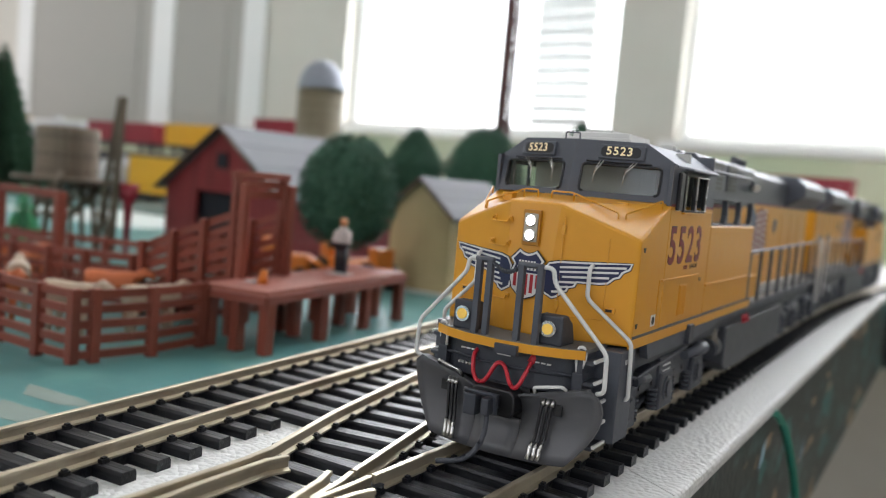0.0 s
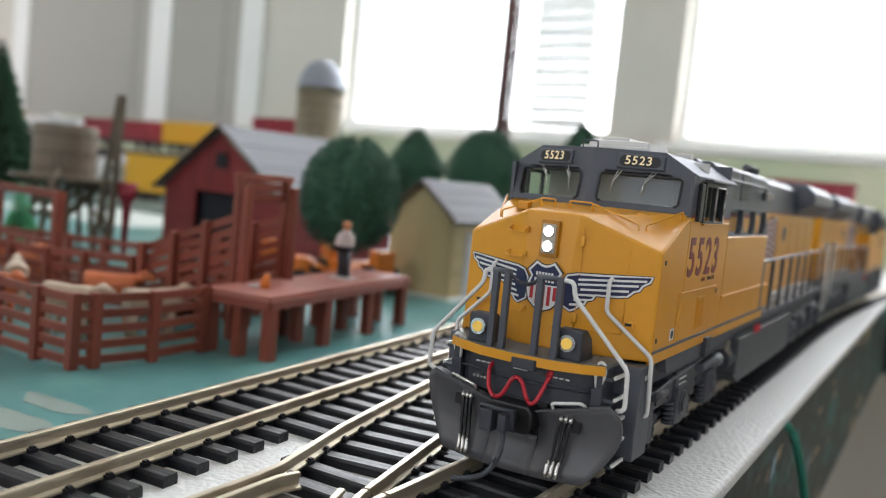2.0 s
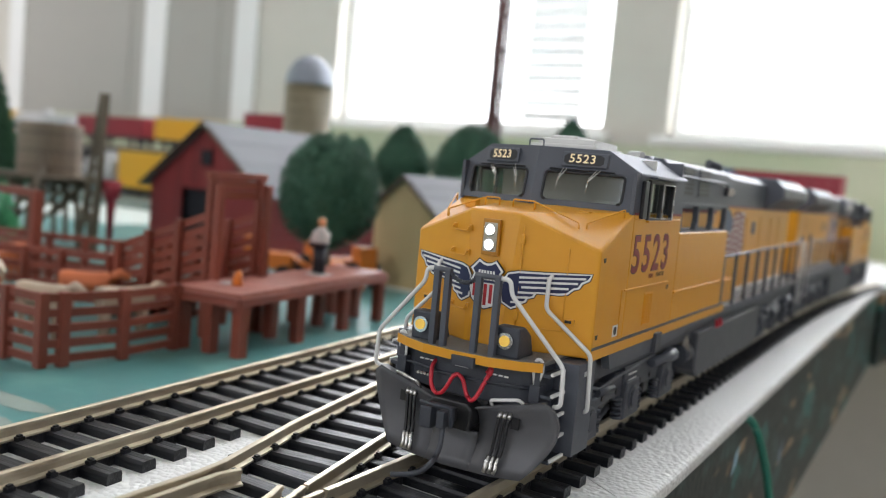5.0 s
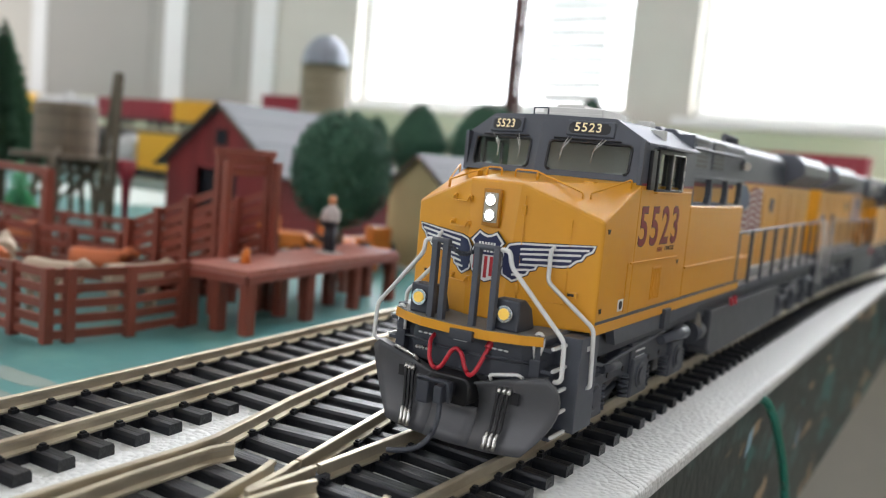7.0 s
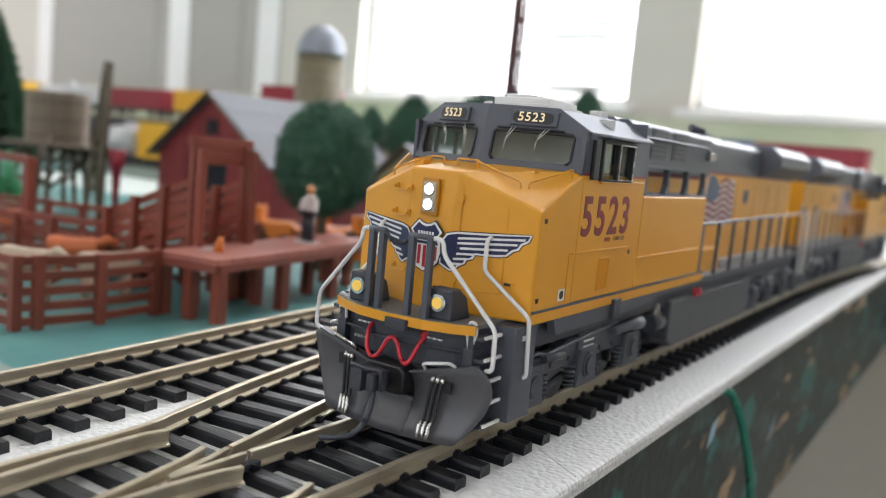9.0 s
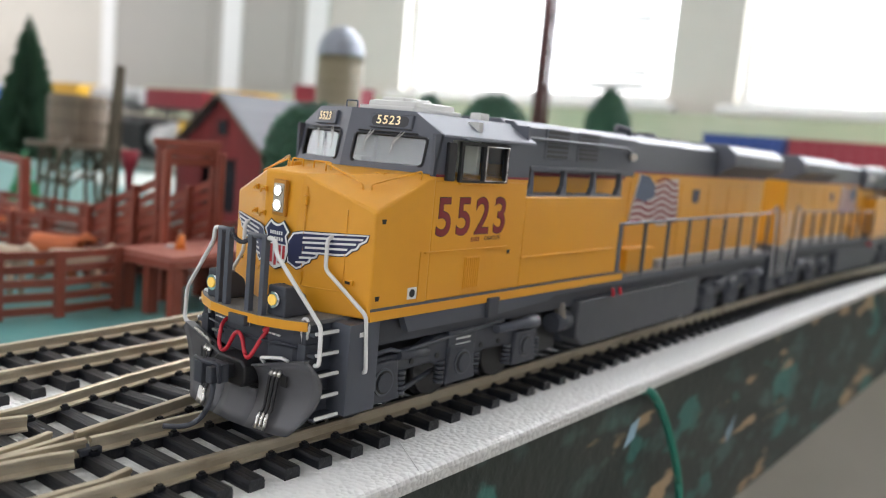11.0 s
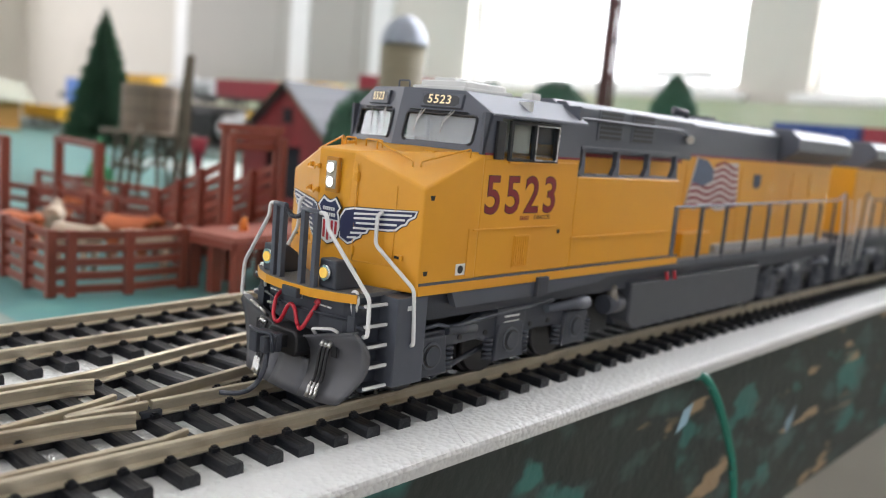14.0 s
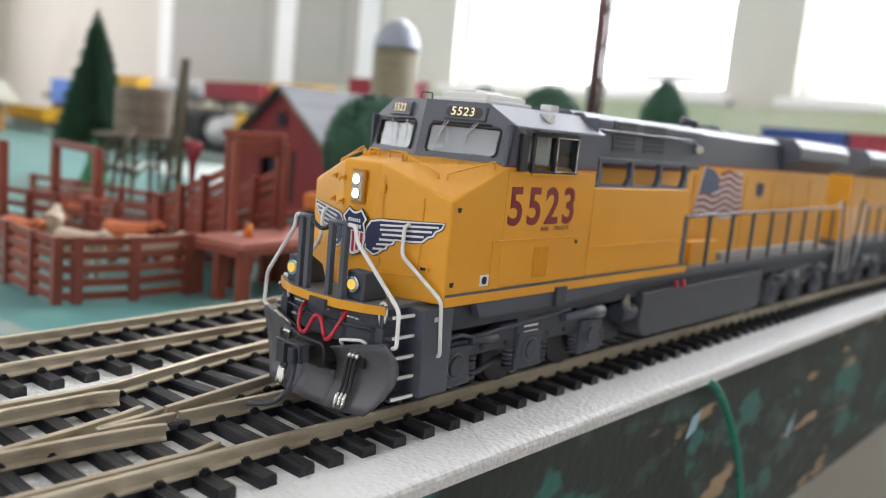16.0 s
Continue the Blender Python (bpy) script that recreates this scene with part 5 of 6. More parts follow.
# trucks with wheels, springs and bearings
for base in (3.72, 17.35):
    truck = part("truck", box(fresh(), -0.7, 0.7, base - 2.4, base + 2.4, 0.5, 1.2, 0.05), BLACK, loco, "dark grey three-axle truck")
    for s in (-1, 1):
        bm = fresh()
        prism(bm, [(base - 2.45, 0.80), (base - 2.35, 1.08), (base - 1.0, 1.12), (base - 0.7, 1.24), (base + 1.2, 1.28), (base + 1.5, 1.16), (base + 2.5, 1.10), (base + 2.6, 0.82),
                   (base + 2.2, 0.74), (base + 1.45, 0.80), (base + 0.75, 0.82), (base + 0.55, 0.74), (base - 0.55, 0.74), (base - 0.75, 0.82), (base - 1.45, 0.80), (base - 2.2, 0.74)], "x", *sorted((s * 1.14, s * 1.34)))
        part("side_frame", bm, UNDER, truck, bevel=0.03)
        part("top_rod", tube(fresh(), [(s * 1.36, base - 2.4, 1.16), (s * 1.36, base - 1.8, 1.20), (s * 1.36, base - 1.5, 1.12), (s * 1.36, base - 0.5, 1.20), (s * 1.36, base + 1.3, 1.30)], 0.035, 6), HARBOR, truck)
        part("transom", box(fresh(), *sorted((s * 1.10, s * 1.38)), base - 0.35, base + 0.45, 0.90, 1.30, 0.03), UNDER, truck)
        for dy in (-2.0, 0.0, 2.0):
            y = base + dy
            part("pedestal", prism(fresh(), [(y - 0.42, 0.40), (y + 0.42, 0.40), (y + 0.38, 0.56), (y + 0.33, 1.04), (y - 0.33, 1.04), (y - 0.38, 0.56)], "x", *sorted((s * 1.22, s * 1.44))), UNDER, truck, bevel=0.03)
            part("bearing_cap", disc(fresh(), (s * 1.435, y, 0.74), (s, 0, 0), 0.22, 0.03, 22), HARBOR, truck)
            part("bearing_rim", disc(fresh(), (s * 1.46, y, 0.74), (s, 0, 0), 0.185, 0.012, 22), BLACK, truck)
            part("bearing_bolt", disc(fresh(), (s * 1.465, y, 0.74), (s, 0, 0), 0.155, 0.03, 20), UNDER, truck)
            for k in (-1, 1):
                sp = fresh()
                for j in range(5):
                    disc(sp, (s * 1.34, y + k * 0.50, 0.44 + 0.08 * j), (0, 0, 1), 0.09, 0.05, 10)
                part("spring", sp, UNDER, truck)
        for dy in (-1.25, -0.6, 0.65, 1.2):
            part("rivet", disc(fresh(), (s * 1.34, base + dy, 0.92), (s, 0, 0), 0.05, 0.02, 10), BLACK, truck)
        part("damper", tube(fresh(), [(s * 1.42, base + 1.0, 1.18), (s * 1.42, base + 1.9, 1.18), (s * 1.42, base + 1.95, 1.18), (s * 1.42, base + 2.3, 1.18)], 0.08, 10, 0.14), HARBOR, truck)
        part("brake_cylinder", tube(fresh(), [(s * 1.36, base - 1.6, 1.08), (s * 1.36, base - 0.9, 1.04)], 0.08, 10), UNDER, truck)
        part("brake_rod", tube(fresh(), [(s * 1.20, base - 1.7, 0.30), (s * 1.20, base - 0.5, 0.62)], 0.05, 6), UNDER, truck)
        for z in (1.13, 1.03):
            part("lettering_bar", box(fresh(), *sorted((s * 1.381, s * 1.386)), base - 0.15, base + 0.27, z, z + 0.03), WHITE, truck)
        part("sander_pipe", tube(fresh(), [(s * 1.2, base - 2.5, 1.2), (s * 1.1, base - 2.7, 0.4), (s * 0.9, base - 2.6, 0.1)], 0.035, 6), STEEL, truck)
    for dy in (-2.0, 0.0, 2.0):
        for s in (-1, 1):
            bm = fresh()
            disc(bm, (s * 0.66, base + dy, 0.53), (s, 0, 0), 0.53, 0.16, 28)
            disc(bm, (s * 0.62, base + dy, 0.53), (s, 0, 0), 0.58, 0.05, 28)
            part("wheel", bm, BLACK, truck)
    part("gear_cover", box(fresh(), -0.6, 0.6, base - 2.5, base + 2.5, 0.2, 0.6, 0.05), BLACK, truck)

second = copy_thing(loco, pose(-0.20 * K, 43.6 * K, 0, 0, 0, 179.2))
loco.location, loco.rotation_euler = (0.023 * K, -0.027 * K, 0), (0, 0, radians(1.0))
tagged(second, "yellow and grey model locomotive coupled behind the first", "locomotive", "locomotives")


# ---- scenery on the layout ----
BROWN = material("red_brown_plastic", (0.215, 0.052, 0.032), 0.36, vary=0.12, size=120, random=0.12)
PLANK = material("red_brown_platform", (0.30, 0.105, 0.075), 0.5, vary=0.12, size=120, random=0.10)
BARN = material("barn_red_plastic", (0.21, 0.025, 0.026), 0.5, vary=0.12, size=90, random=0.12)
SHINGLE = material("grey_shingle_plastic", (0.125, 0.13, 0.14), 0.65, vary=0.08, size=120, random=0.08)
TANWALL = material("tan_clapboard_plastic", (0.50, 0.40, 0.21), 0.55, vary=0.08, size=80, random=0.06)
# near-black colour stands in for the unlit inside of doors and windows
DARK = material("unlit_inside_black", (0.012, 0.014, 0.02), 0.7, vary=0.2)
LEAF = material("dark_green_foliage", (0.042, 0.120, 0.070), 0.75, vary=0.45, size=500, bump=0.4, bump_size=1500)
PINE = material("pine_green_foliage", (0.05, 0.12, 0.065), 0.75, vary=0.5, size=500)
LIME = material("light_green_plastic", (0.10, 0.42, 0.20), 0.45, vary=0.2, size=200)
BARK = material("brown_bark", (0.10, 0.06, 0.035), 0.8, vary=0.3, size=300)
STAVE = material("weathered_tan_staves", (0.19, 0.145, 0.10), 0.6, vary=0.2, size=90, random=0.12)
TIMBER = material("dark_timber", (0.11, 0.085, 0.055), 0.7, vary=0.3, size=120)
SILO = material("ochre_silo_tiles", (0.20, 0.17, 0.105), 0.6, vary=0.1, size=60)
DOME = material("silver_dome", (0.30, 0.32, 0.36), 0.4, 0.6, vary=0.1, size=60)
MASTRED = material("rust_red_lattice", (0.11, 0.04, 0.035), 0.6, vary=0.25, size=90)
ORANGE = material("orange_toy_paint", (0.62, 0.17, 0.015), 0.42, vary=0.1)
COWHIDE = material("rust_brown_hide", (0.50, 0.13, 0.04), 0.6, vary=0.3, size=250)
CREAMHIDE = material("cream_hide", (0.46, 0.36, 0.26), 0.6, vary=0.2, size=250)
CARRED = material("freight_red_paint", (0.30, 0.02, 0.035), 0.45, vary=0.1)
CARYEL = material("freight_yellow_paint", (0.72, 0.40, 0.02), 0.45, vary=0.08)
CARBLUE = material("container_blue_paint", (0.02, 0.06, 0.26), 0.45, vary=0.1)
CARWHITE = material("tank_white_paint", (0.42, 0.42, 0.41), 0.4, vary=0.06)
BLUE = material("bright_blue_paint", (0.02, 0.16, 0.62), 0.45, vary=0.08)
CREAM = material("cream_roof_paint", (0.62, 0.58, 0.46), 0.5, vary=0.06)


def fence(label, pts, rails=5, height=1.65, gap=1.5, group="stockyard fences", skip=False):
    """A plank fence along (x, y) points: a post at each step, rails between."""
    f = thing("fence", (*pts[0], TOPZ), label, "fence", group)
    for m, ((ax, ay), (bx, by)) in enumerate(zip(pts, pts[1:])):
        long_ = math.hypot(bx - ax, by - ay)
        n = max(1, round(long_ / gap))
        for k in range(1 if m or skip else 0, n + 1):
            u = k / n
            x, y = ax + (bx - ax) * u, ay + (by - ay) * u
            part("post", box(fresh(), x - 0.12, x + 0.12, y - 0.12, y + 0.12, TOPZ, TOPZ + height + 0.05, 0.02), BROWN, f)
        for r in range(rails):
            z = TOPZ + 0.20 + (height - 0.28) * r / (rails - 1)
            part("rail", beam(fresh(), (ax, ay, z), (bx, by, z), 0.10, 0.20), BROWN, f)
    return f


LF = "red-brown plastic stockyard fence on the teal board"
fence(LF, [(-11.92, 1.05), (-11.78, 1.52)], gap=0.5, height=1.75)
fence(LF, [(-11.78, 1.52), (-11.55, 3.0), (-11.72, 4.7)], gap=1.5, skip=True, height=1.75)
fence(LF, [(-11.92, 1.05), (-13.2, 0.95), (-14.95, 0.93), (-19.5, 0.90), (-24.5, 0.7)], gap=1.7, skip=True, height=1.75)
fence(LF, [(-14.66, 8.33), (-19.04, 6.02), (-22.74, 4.41), (-26.78, 3.02)], rails=4, height=1.75)
fence(LF, [(-19.5, 10.18), (-23.89, 8.56), (-29.1, 6.95)], rails=4, height=1.75)
fence(LF, [(-14.66, 8.33), (-15.35, 11.56)], rails=5, height=1.85, skip=True)


def gate_frame(label, a, b, top):
    g = thing("gate_frame", (*a, TOPZ), label, "gate", "stockyard gates")
    for x, y in (a, b):
        part("post", box(fresh(), x - 0.16, x + 0.16, y - 0.16, y + 0.16, TOPZ, top, 0.02), BROWN, g)
    part("lintel", beam(fresh(), (*a, top - 0.1), (*b, top - 0.1), 0.26, 0.26), BROWN, g)
    for z in (0.3, 0.75):
        part("bar", beam(fresh(), (*a, z), (*b, z), 0.08, 0.18), BROWN, g)


gate_frame("tall red-brown gate frame in the stockyard", (-24.6, 6.1), (-20.7, 6.05), 2.5)
gate_frame("tall red-brown gate frame in the stockyard", (-25.6, 2.9), (-22.3, 3.3), 2.5)

# loading chute: a tall gate beside the platform, sloping sides down to the pens
chute = thing("loading_chute", (-14.0, 7.3, TOPZ), "red-brown plastic cattle loading chute with sloping rails", "cattle chute")
for x, y, top in ((-12.15, 6.4, 3.45), (-12.15, 8.3, 3.45), (-12.5, 6.4, 3.75), (-12.5, 8.3, 3.75)):
    part("post", box(fresh(), x - 0.11, x + 0.11, y - 0.11, y + 0.11, TOPZ, top, 0.02), BROWN, chute)
part("cross_beam", beam(fresh(), (-12.5, 6.2, 3.68), (-12.5, 8.5, 3.68), 0.2, 0.2), BROWN, chute)
for z in (3.42, 3.12):
    part("board", beam(fresh(), (-12.5, 6.5, z), (-12.5, 8.2, z), 0.08, 0.24), BROWN, chute)
for y in (6.4, 8.3):
    for k in range(6):
        part("sloping_rail", beam(fresh(), (-12.3, y, 0.72 + 0.37 * k), (-16.5, y + 0.1, -0.55 + 0.34 * k), 0.09, 0.23), BROWN, chute)
    for u in (0.33, 0.66, 1.0):
        x = -12.3 - 4.2 * u
        part("post", box(fresh(), x - 0.11, x + 0.11, y - 0.20, y - 0.0, TOPZ, 2.75 - 1.45 * u, 0.02), BROWN, chute)
part("ramp", sheet(fresh(), [(-12.2, 6.45, 0.64), (-12.2, 8.25, 0.64), (-16.8, 8.35, -0.95), (-16.8, 6.5, -0.95)], (0, 0, -0.1)), PLANK, chute)

# loading platform
platform = thing("loading_platform", (-10.8, 9.0, TOPZ), "red-brown plastic loading platform on square legs", "platform")
DECK_Z = 0.66
PL, PC, PR = Vector((-11.9, 4.8, DECK_Z)), Vector((-9.85, 5.25, DECK_Z)), Vector((-11.3, 13.6, DECK_Z))
PB = PL + (PR - PC)
for k in range(14):
    u0, u1 = k / 14 + 0.002, (k + 1) / 14 - 0.002
    a, b = PC.lerp(PR, u0), PC.lerp(PR, u1)
    c, d = PL.lerp(PB, u1), PL.lerp(PB, u0)
    part("plank", sheet(fresh(), [a, b, c, d], (0, 0, -0.13)), PLANK, platform)
for a, b in ((PC, PR), (PL, PB), (PC, PL), (PR, PB)):
    part("edge_beam", beam(fresh(), a - Vector((0, 0, 0.24)), b - Vector((0, 0, 0.24)), 0.16, 0.22), BROWN, platform)
for u in (0.03, 0.36, 0.68, 0.97):
    for v in (0.06, 0.5, 0.94):
        p = PC.lerp(PR, u).lerp(PL.lerp(PB, u), v)
        part("leg", box(fresh(), p.x - 0.16, p.x + 0.16, p.y - 0.16, p.y + 0.16, TOPZ, DECK_Z - 0.12, 0.02), BROWN, platform)

# plastic figure on the platform: one plain mesh
bm = fresh()
fx, fy, fz = -11.75, 10.45, DECK_Z + 0.005
for s in (-1, 1):
    tube(bm, [(fx + 0.11 * s, fy, fz), (fx + 0.12 * s, fy, fz + 0.5), (fx + 0.10 * s, fy, fz + 0.9)], 0.12, 8, 0.14)
    tube(bm, [(fx + 0.26 * s, fy, fz + 1.42), (fx + 0.32 * s, fy - 0.05, fz + 1.1), (fx + 0.24 * s, fy - 0.2, fz + 0.9)], 0.08, 8, 0.07)
tube(bm, [(fx, fy, fz + 0.85), (fx, fy, fz + 1.2), (fx, fy, fz + 1.48), (fx, fy, fz + 1.56)], 0.24, 10, 0.14)
bmesh.ops.create_uvsphere(bm, u_segments=10, v_segments=8, radius=0.15, matrix=Matrix.Translation((fx, fy, fz + 1.72)))
box(bm, fx - 0.35, fx + 0.35, fy - 0.3, fy + 0.3, fz - 0.002, fz + 0.03)
figm = material("painted_figure_plastic", (0.02, 0.022, 0.03), 0.5, vary=0.2)
fn, fl = figm.node_tree.nodes, figm.node_tree.links
zz, rz = fn.new("ShaderNodeSeparateXYZ"), fn.new("ShaderNodeValToRGB")
fl.new(fn.new("ShaderNodeTexCoord").outputs["Object"], zz.inputs[0])
scale = fn.new("ShaderNodeMath")
scale.operation = "MULTIPLY"
scale.inputs[1].default_value = 1 / (1.9 * K)
fl.new(zz.outputs[2], scale.inputs[0])
fl.new(scale.outputs[0], rz.inputs[0])
ramp_ = rz.color_ramp
ramp_.interpolation = "CONSTANT"
ramp_.elements[0].position, ramp_.elements[0].color = 0.0, (0.5, 0.52, 0.5, 1)
ramp_.elements[1].position, ramp_.elements[1].color = 0.03, (0.02, 0.022, 0.03, 1)
for pos, col in ((0.55, (0.55, 0.50, 0.47, 1)), (0.82, (0.55, 0.24, 0.10, 1))):
    e = ramp_.elements.new(pos)
    e.color = col
fl.new(rz.outputs[0], fn["Principled BSDF"].inputs["Base Color"])
solo("figurine", bm, figm, "tiny painted plastic figure standing on the platform", "figurine", at=(fx, fy, fz))
bm = fresh()
tube(bm, [(-11.1, 6.3, DECK_Z), (-11.1, 6.3, DECK_Z + 0.22), (-11.05, 6.32, DECK_Z + 0.40)], 0.16, 8, 0.09)
solo("toy_bird", bm, ORANGE, "small orange plastic animal on the platform", "toy animal", at=(-11.1, 6.3, DECK_Z))
solo("paper_scrap", box(fresh(), -11.6, -11.3, 6.1, 6.4, DECK_Z + 0.002, DECK_Z + 0.05, 0.02), CARWHITE, "small white scrap on the platform", "scrap", at=(-11.45, 6.25, DECK_Z))


def cow(x, y, turn, mat, label):
    c = thing("cow", (x, y, -0.38), label, "cow", "toy cattle")
    bm = fresh()
    tube(bm, [(x - 0.75, y, 0.72), (x - 0.6, y, 0.74), (x, y, 0.72), (x + 0.55, y, 0.76), (x + 0.72, y, 0.74)], 0.36, 10, 0.33)
    part("body", bm, mat, c)
    bm = fresh()
    tube(bm, [(x + 0.65, y, 0.85), (x + 0.95, y, 1.08), (x + 1.25, y, 0.95)], 0.2, 8, 0.11)
    part("head", bm, mat, c)
    for dx in (-0.55, 0.5):
        for dy in (-0.2, 0.2):
            part("leg", tube(fresh(), [(x + dx, y + dy, -0.38), (x + dx, y + dy, 0.6)], 0.08, 6, 0.12), mat, c)
    part("tail", tube(fresh(), [(x - 0.72, y, 0.95), (x - 0.85, y, 0.4)], 0.03, 5), mat, c)
    c.location.z, c.rotation_euler = TOPZ * K, (0, 0, radians(turn))


for x, y, turn, mat, label in ((-15.0, 3.0, 20, CREAMHIDE, "cream plastic cow in the pen"),
                               (-13.7, 4.6, 75, CREAMHIDE, "cream plastic cow in the pen"),
                               (-17.7, 2.3, 10, COWHIDE, "rust-brown plastic cow in the pen"),
                               (-21.0, 2.0, 160, COWHIDE, "rust-brown plastic cow in the pen"),
                               (-16.5, 5.3, 40, COWHIDE, "rust-brown plastic cow in the pen"),
                               (-23.4, 6.5, 100, COWHIDE, "rust-brown plastic cow in the pen"),
                               (-19.3, 3.9, 150, CREAMHIDE, "cream plastic cow in the pen"),
                               (-22.2, 0.9, 30, COWHIDE, "rust-brown plastic cow in the pen")):
    cow(x, y, turn, mat, label)


def gabled(name, label, x0, x1, y0, y1, eave, ridge, wall, roofmat, over, boards, door, category):
    """A gabled building with board walls, roof slabs of shingle courses and openings in its front."""
    b = thing(name, ((x0 + x1) / 2, (y0 + y1) / 2, TOPZ), label, category)
    mid = (x0 + x1) / 2
    top = lambda x: eave + (ridge - eave) * (1 - abs(x - mid) / (mid - x0))
    n = boards
    dx0, dx1, dz = door
    for yy, face in ((y0, -1), (y1, 1)):
        for k in range(n):
            a, c = x0 + (x1 - x0) * k / n, x0 + (x1 - x0) * (k + 1) / n - 0.03
            low_ = dz if face < 0 and dx0 - 0.05 < (a + c) / 2 < dx1 + 0.05 else TOPZ
            part("board", prism(fresh(), [(a, low_), (c, low_), (c, top(c)), (mid, ridge), (a, top(a))] if a < mid < c else [(a, low_), (c, low_), (c, top(c)), (a, top(a))], "y", yy, yy + 0.12 * -face), wall, b)
    for xx, face in ((x0, -1), (x1, 1)):
        for k in range(8):
            z0_, z1_ = TOPZ + (eave - TOPZ) * k / 8, TOPZ + (eave - TOPZ) * (k + 1) / 8 - 0.02
            part("siding", box(fresh(), *sorted((xx, xx - face * 0.12)), y0 + 0.13, y1 - 0.13, z0_, z1_), wall, b)
    part("foundation", box(fresh(), x0 - 0.03, x1 + 0.03, y0 - 0.03, y0 + 0.14, TOPZ, -0.45), wall, b)
    # black block takes the place of shade inside the building
    part("dark_inside", box(fresh(), x0 + 0.2, x1 - 0.2, y0 + 0.5, y1 - 0.2, TOPZ, eave - 0.1), DARK, b)
    for s in (-1, 1):
        edge_ = mid + s * (mid - x0 + over)
        zed = eave - (ridge - eave) * over / (mid - x0)
        roof_ = part("roof", sheet(fresh(), [(mid, y0 - over, ridge + 0.16), (mid, y1 + over, ridge + 0.16), (edge_, y1 + over, zed + 0.16), (edge_, y0 - over, zed + 0.16)], (0, 0, -0.14)), roofmat, b)
        for k in range(7):
            u0, u1 = k / 7, (k + 1) / 7
            p0 = lambda u, y: (mid + (edge_ - mid) * u, y, ridge + 0.165 + (zed - ridge) * u)
            part("shingle_course", sheet(fresh(), [p0(u0, y0 - over), p0(u0, y1 + over), p0(u1, y1 + over), p0(u1, y0 - over)], (0, 0, 0.02 + 0.03 * (k % 2))), roofmat, roof_)
        part("barge_board", beam(fresh(), (mid, y0 - over - 0.03, ridge + 0.06), (edge_, y0 - over - 0.03, zed + 0.06), 0.08, 0.26, (0, 1, 0)), TIMBER, b)
    part("door_frame", beam(fresh(), (dx0, y0 - 0.05, dz), (dx1, y0 - 0.05, dz), 0.12, 0.16), wall, b)
    return b


barn = gabled("barn", "red board barn with a grey shingled roof", -32.3, -23.5, 19.6, 29.0, 2.6, 5.8, BARN, SHINGLE, 0.45, 14, (-29.5, -26.9, 2.5), "barn")
loft = part("loft_window", box(fresh(), -28.3, -27.5, 19.5, 19.58, 3.7, 4.5), DARK, barn)
part("loft_frame", box(fresh(), -28.4, -27.4, 19.45, 19.5, 4.5, 4.62), BARN, loft)
shed = gabled("shed", "tan clapboard shed with a grey roof", -17.3, -13.9, 20.5, 26.0, 2.55, 4.0, TANWALL, SHINGLE, 0.35, 9, (-20.0, -19.0, 2.0), "shed")
part("shed_door", box(fresh(), -13.9, -13.84, 21.6, 22.8, TOPZ, 1.9, 0.01), material("pale_door_paint", (0.45, 0.45, 0.45), 0.5), shed)
part("shed_base", box(fresh(), -17.9, -13.2, 19.9, 26.6, TOPZ, TOPZ + 0.08), SAND, shed)


def leaf_tree(x, y, base, top, r, label, squeeze=1.0, seed=1, mat=None, pointed=0.0):
    rng = random.Random(seed)
    t = thing("tree", (x, y, TOPZ), label, "tree", "model trees")
    part("trunk", tube(fresh(), [(x, y, TOPZ), (x + 0.05, y, base + 0.3), (x, y, (base + top) / 2)], 0.26, 8, 0.12), BARK, t)
    for k in range(5):
        a = k * 1.3
        part("limb", tube(fresh(), [(x, y, base + 0.2), (x + 0.5 * r * math.cos(a), y + 0.5 * r * math.sin(a), (base + top) / 2 + 0.2 * k)], 0.09, 6, 0.04), BARK, t)
    bm = fresh()
    mid, h = (base + top) / 2, (top - base) / 2
    for k in range(5200):
        z = rng.uniform(-1, 1)
        a = rng.uniform(0, 2 * math.pi)
        lump = 1 + 0.035 * math.sin(4 * a + 3 * z) + 0.03 * math.sin(7 * a - 5 * z + seed)
        depth = rng.uniform(0.86, 1.02) * lump
        wide = math.sqrt(max(0, 1 - z * z)) * (1 - pointed * max(0, z) * 0.6)
        p = Vector((x + r * wide * math.cos(a) * depth, y + r * wide * math.sin(a) * depth, mid + h * z * depth))
        out = Vector((math.cos(a) * wide, math.sin(a) * wide, z)).normalized()
        u = Vector((rng.uniform(-1, 1), rng.uniform(-1, 1), rng.uniform(-1, 1)))
        u = (u - out * u.dot(out) * 0.6).normalized()
        v = out.cross(u).normalized()
        s = rng.uniform(0.07, 0.13) * r / 2
        q = [p + u * s, p + v * s * 0.8 + out * s * 0.5, p - u * s, p - v * s * 0.8 + out * s * 0.4]
        bm.faces.new([bm.verts.new(c) for c in q])
    part("crown", bm, mat or LEAF, t)
    core = fresh()
    bmesh.ops.create_icosphere(core, subdivisions=3, radius=1.0, matrix=Matrix.LocRotScale((x, y, mid), None, (r * 0.88, r * 0.88, h * 0.90)))
    for v in core.verts:
        a = math.atan2(v.co.y - y, v.co.x - x)
        v.co.x, v.co.y = x + (v.co.x - x) * (1 + 0.08 * math.sin(4 * a)), y + (v.co.y - y) * (1 + 0.08 * math.sin(5 * a))
        if pointed:
            f = 1 - pointed * max(0, (v.co.z - mid) / h) * 0.7
            v.co.x, v.co.y = x + (v.co.x - x) * f, y + (v.co.y - y) * f
    part("inner_crown", core, mat or LEAF, t)
    return t


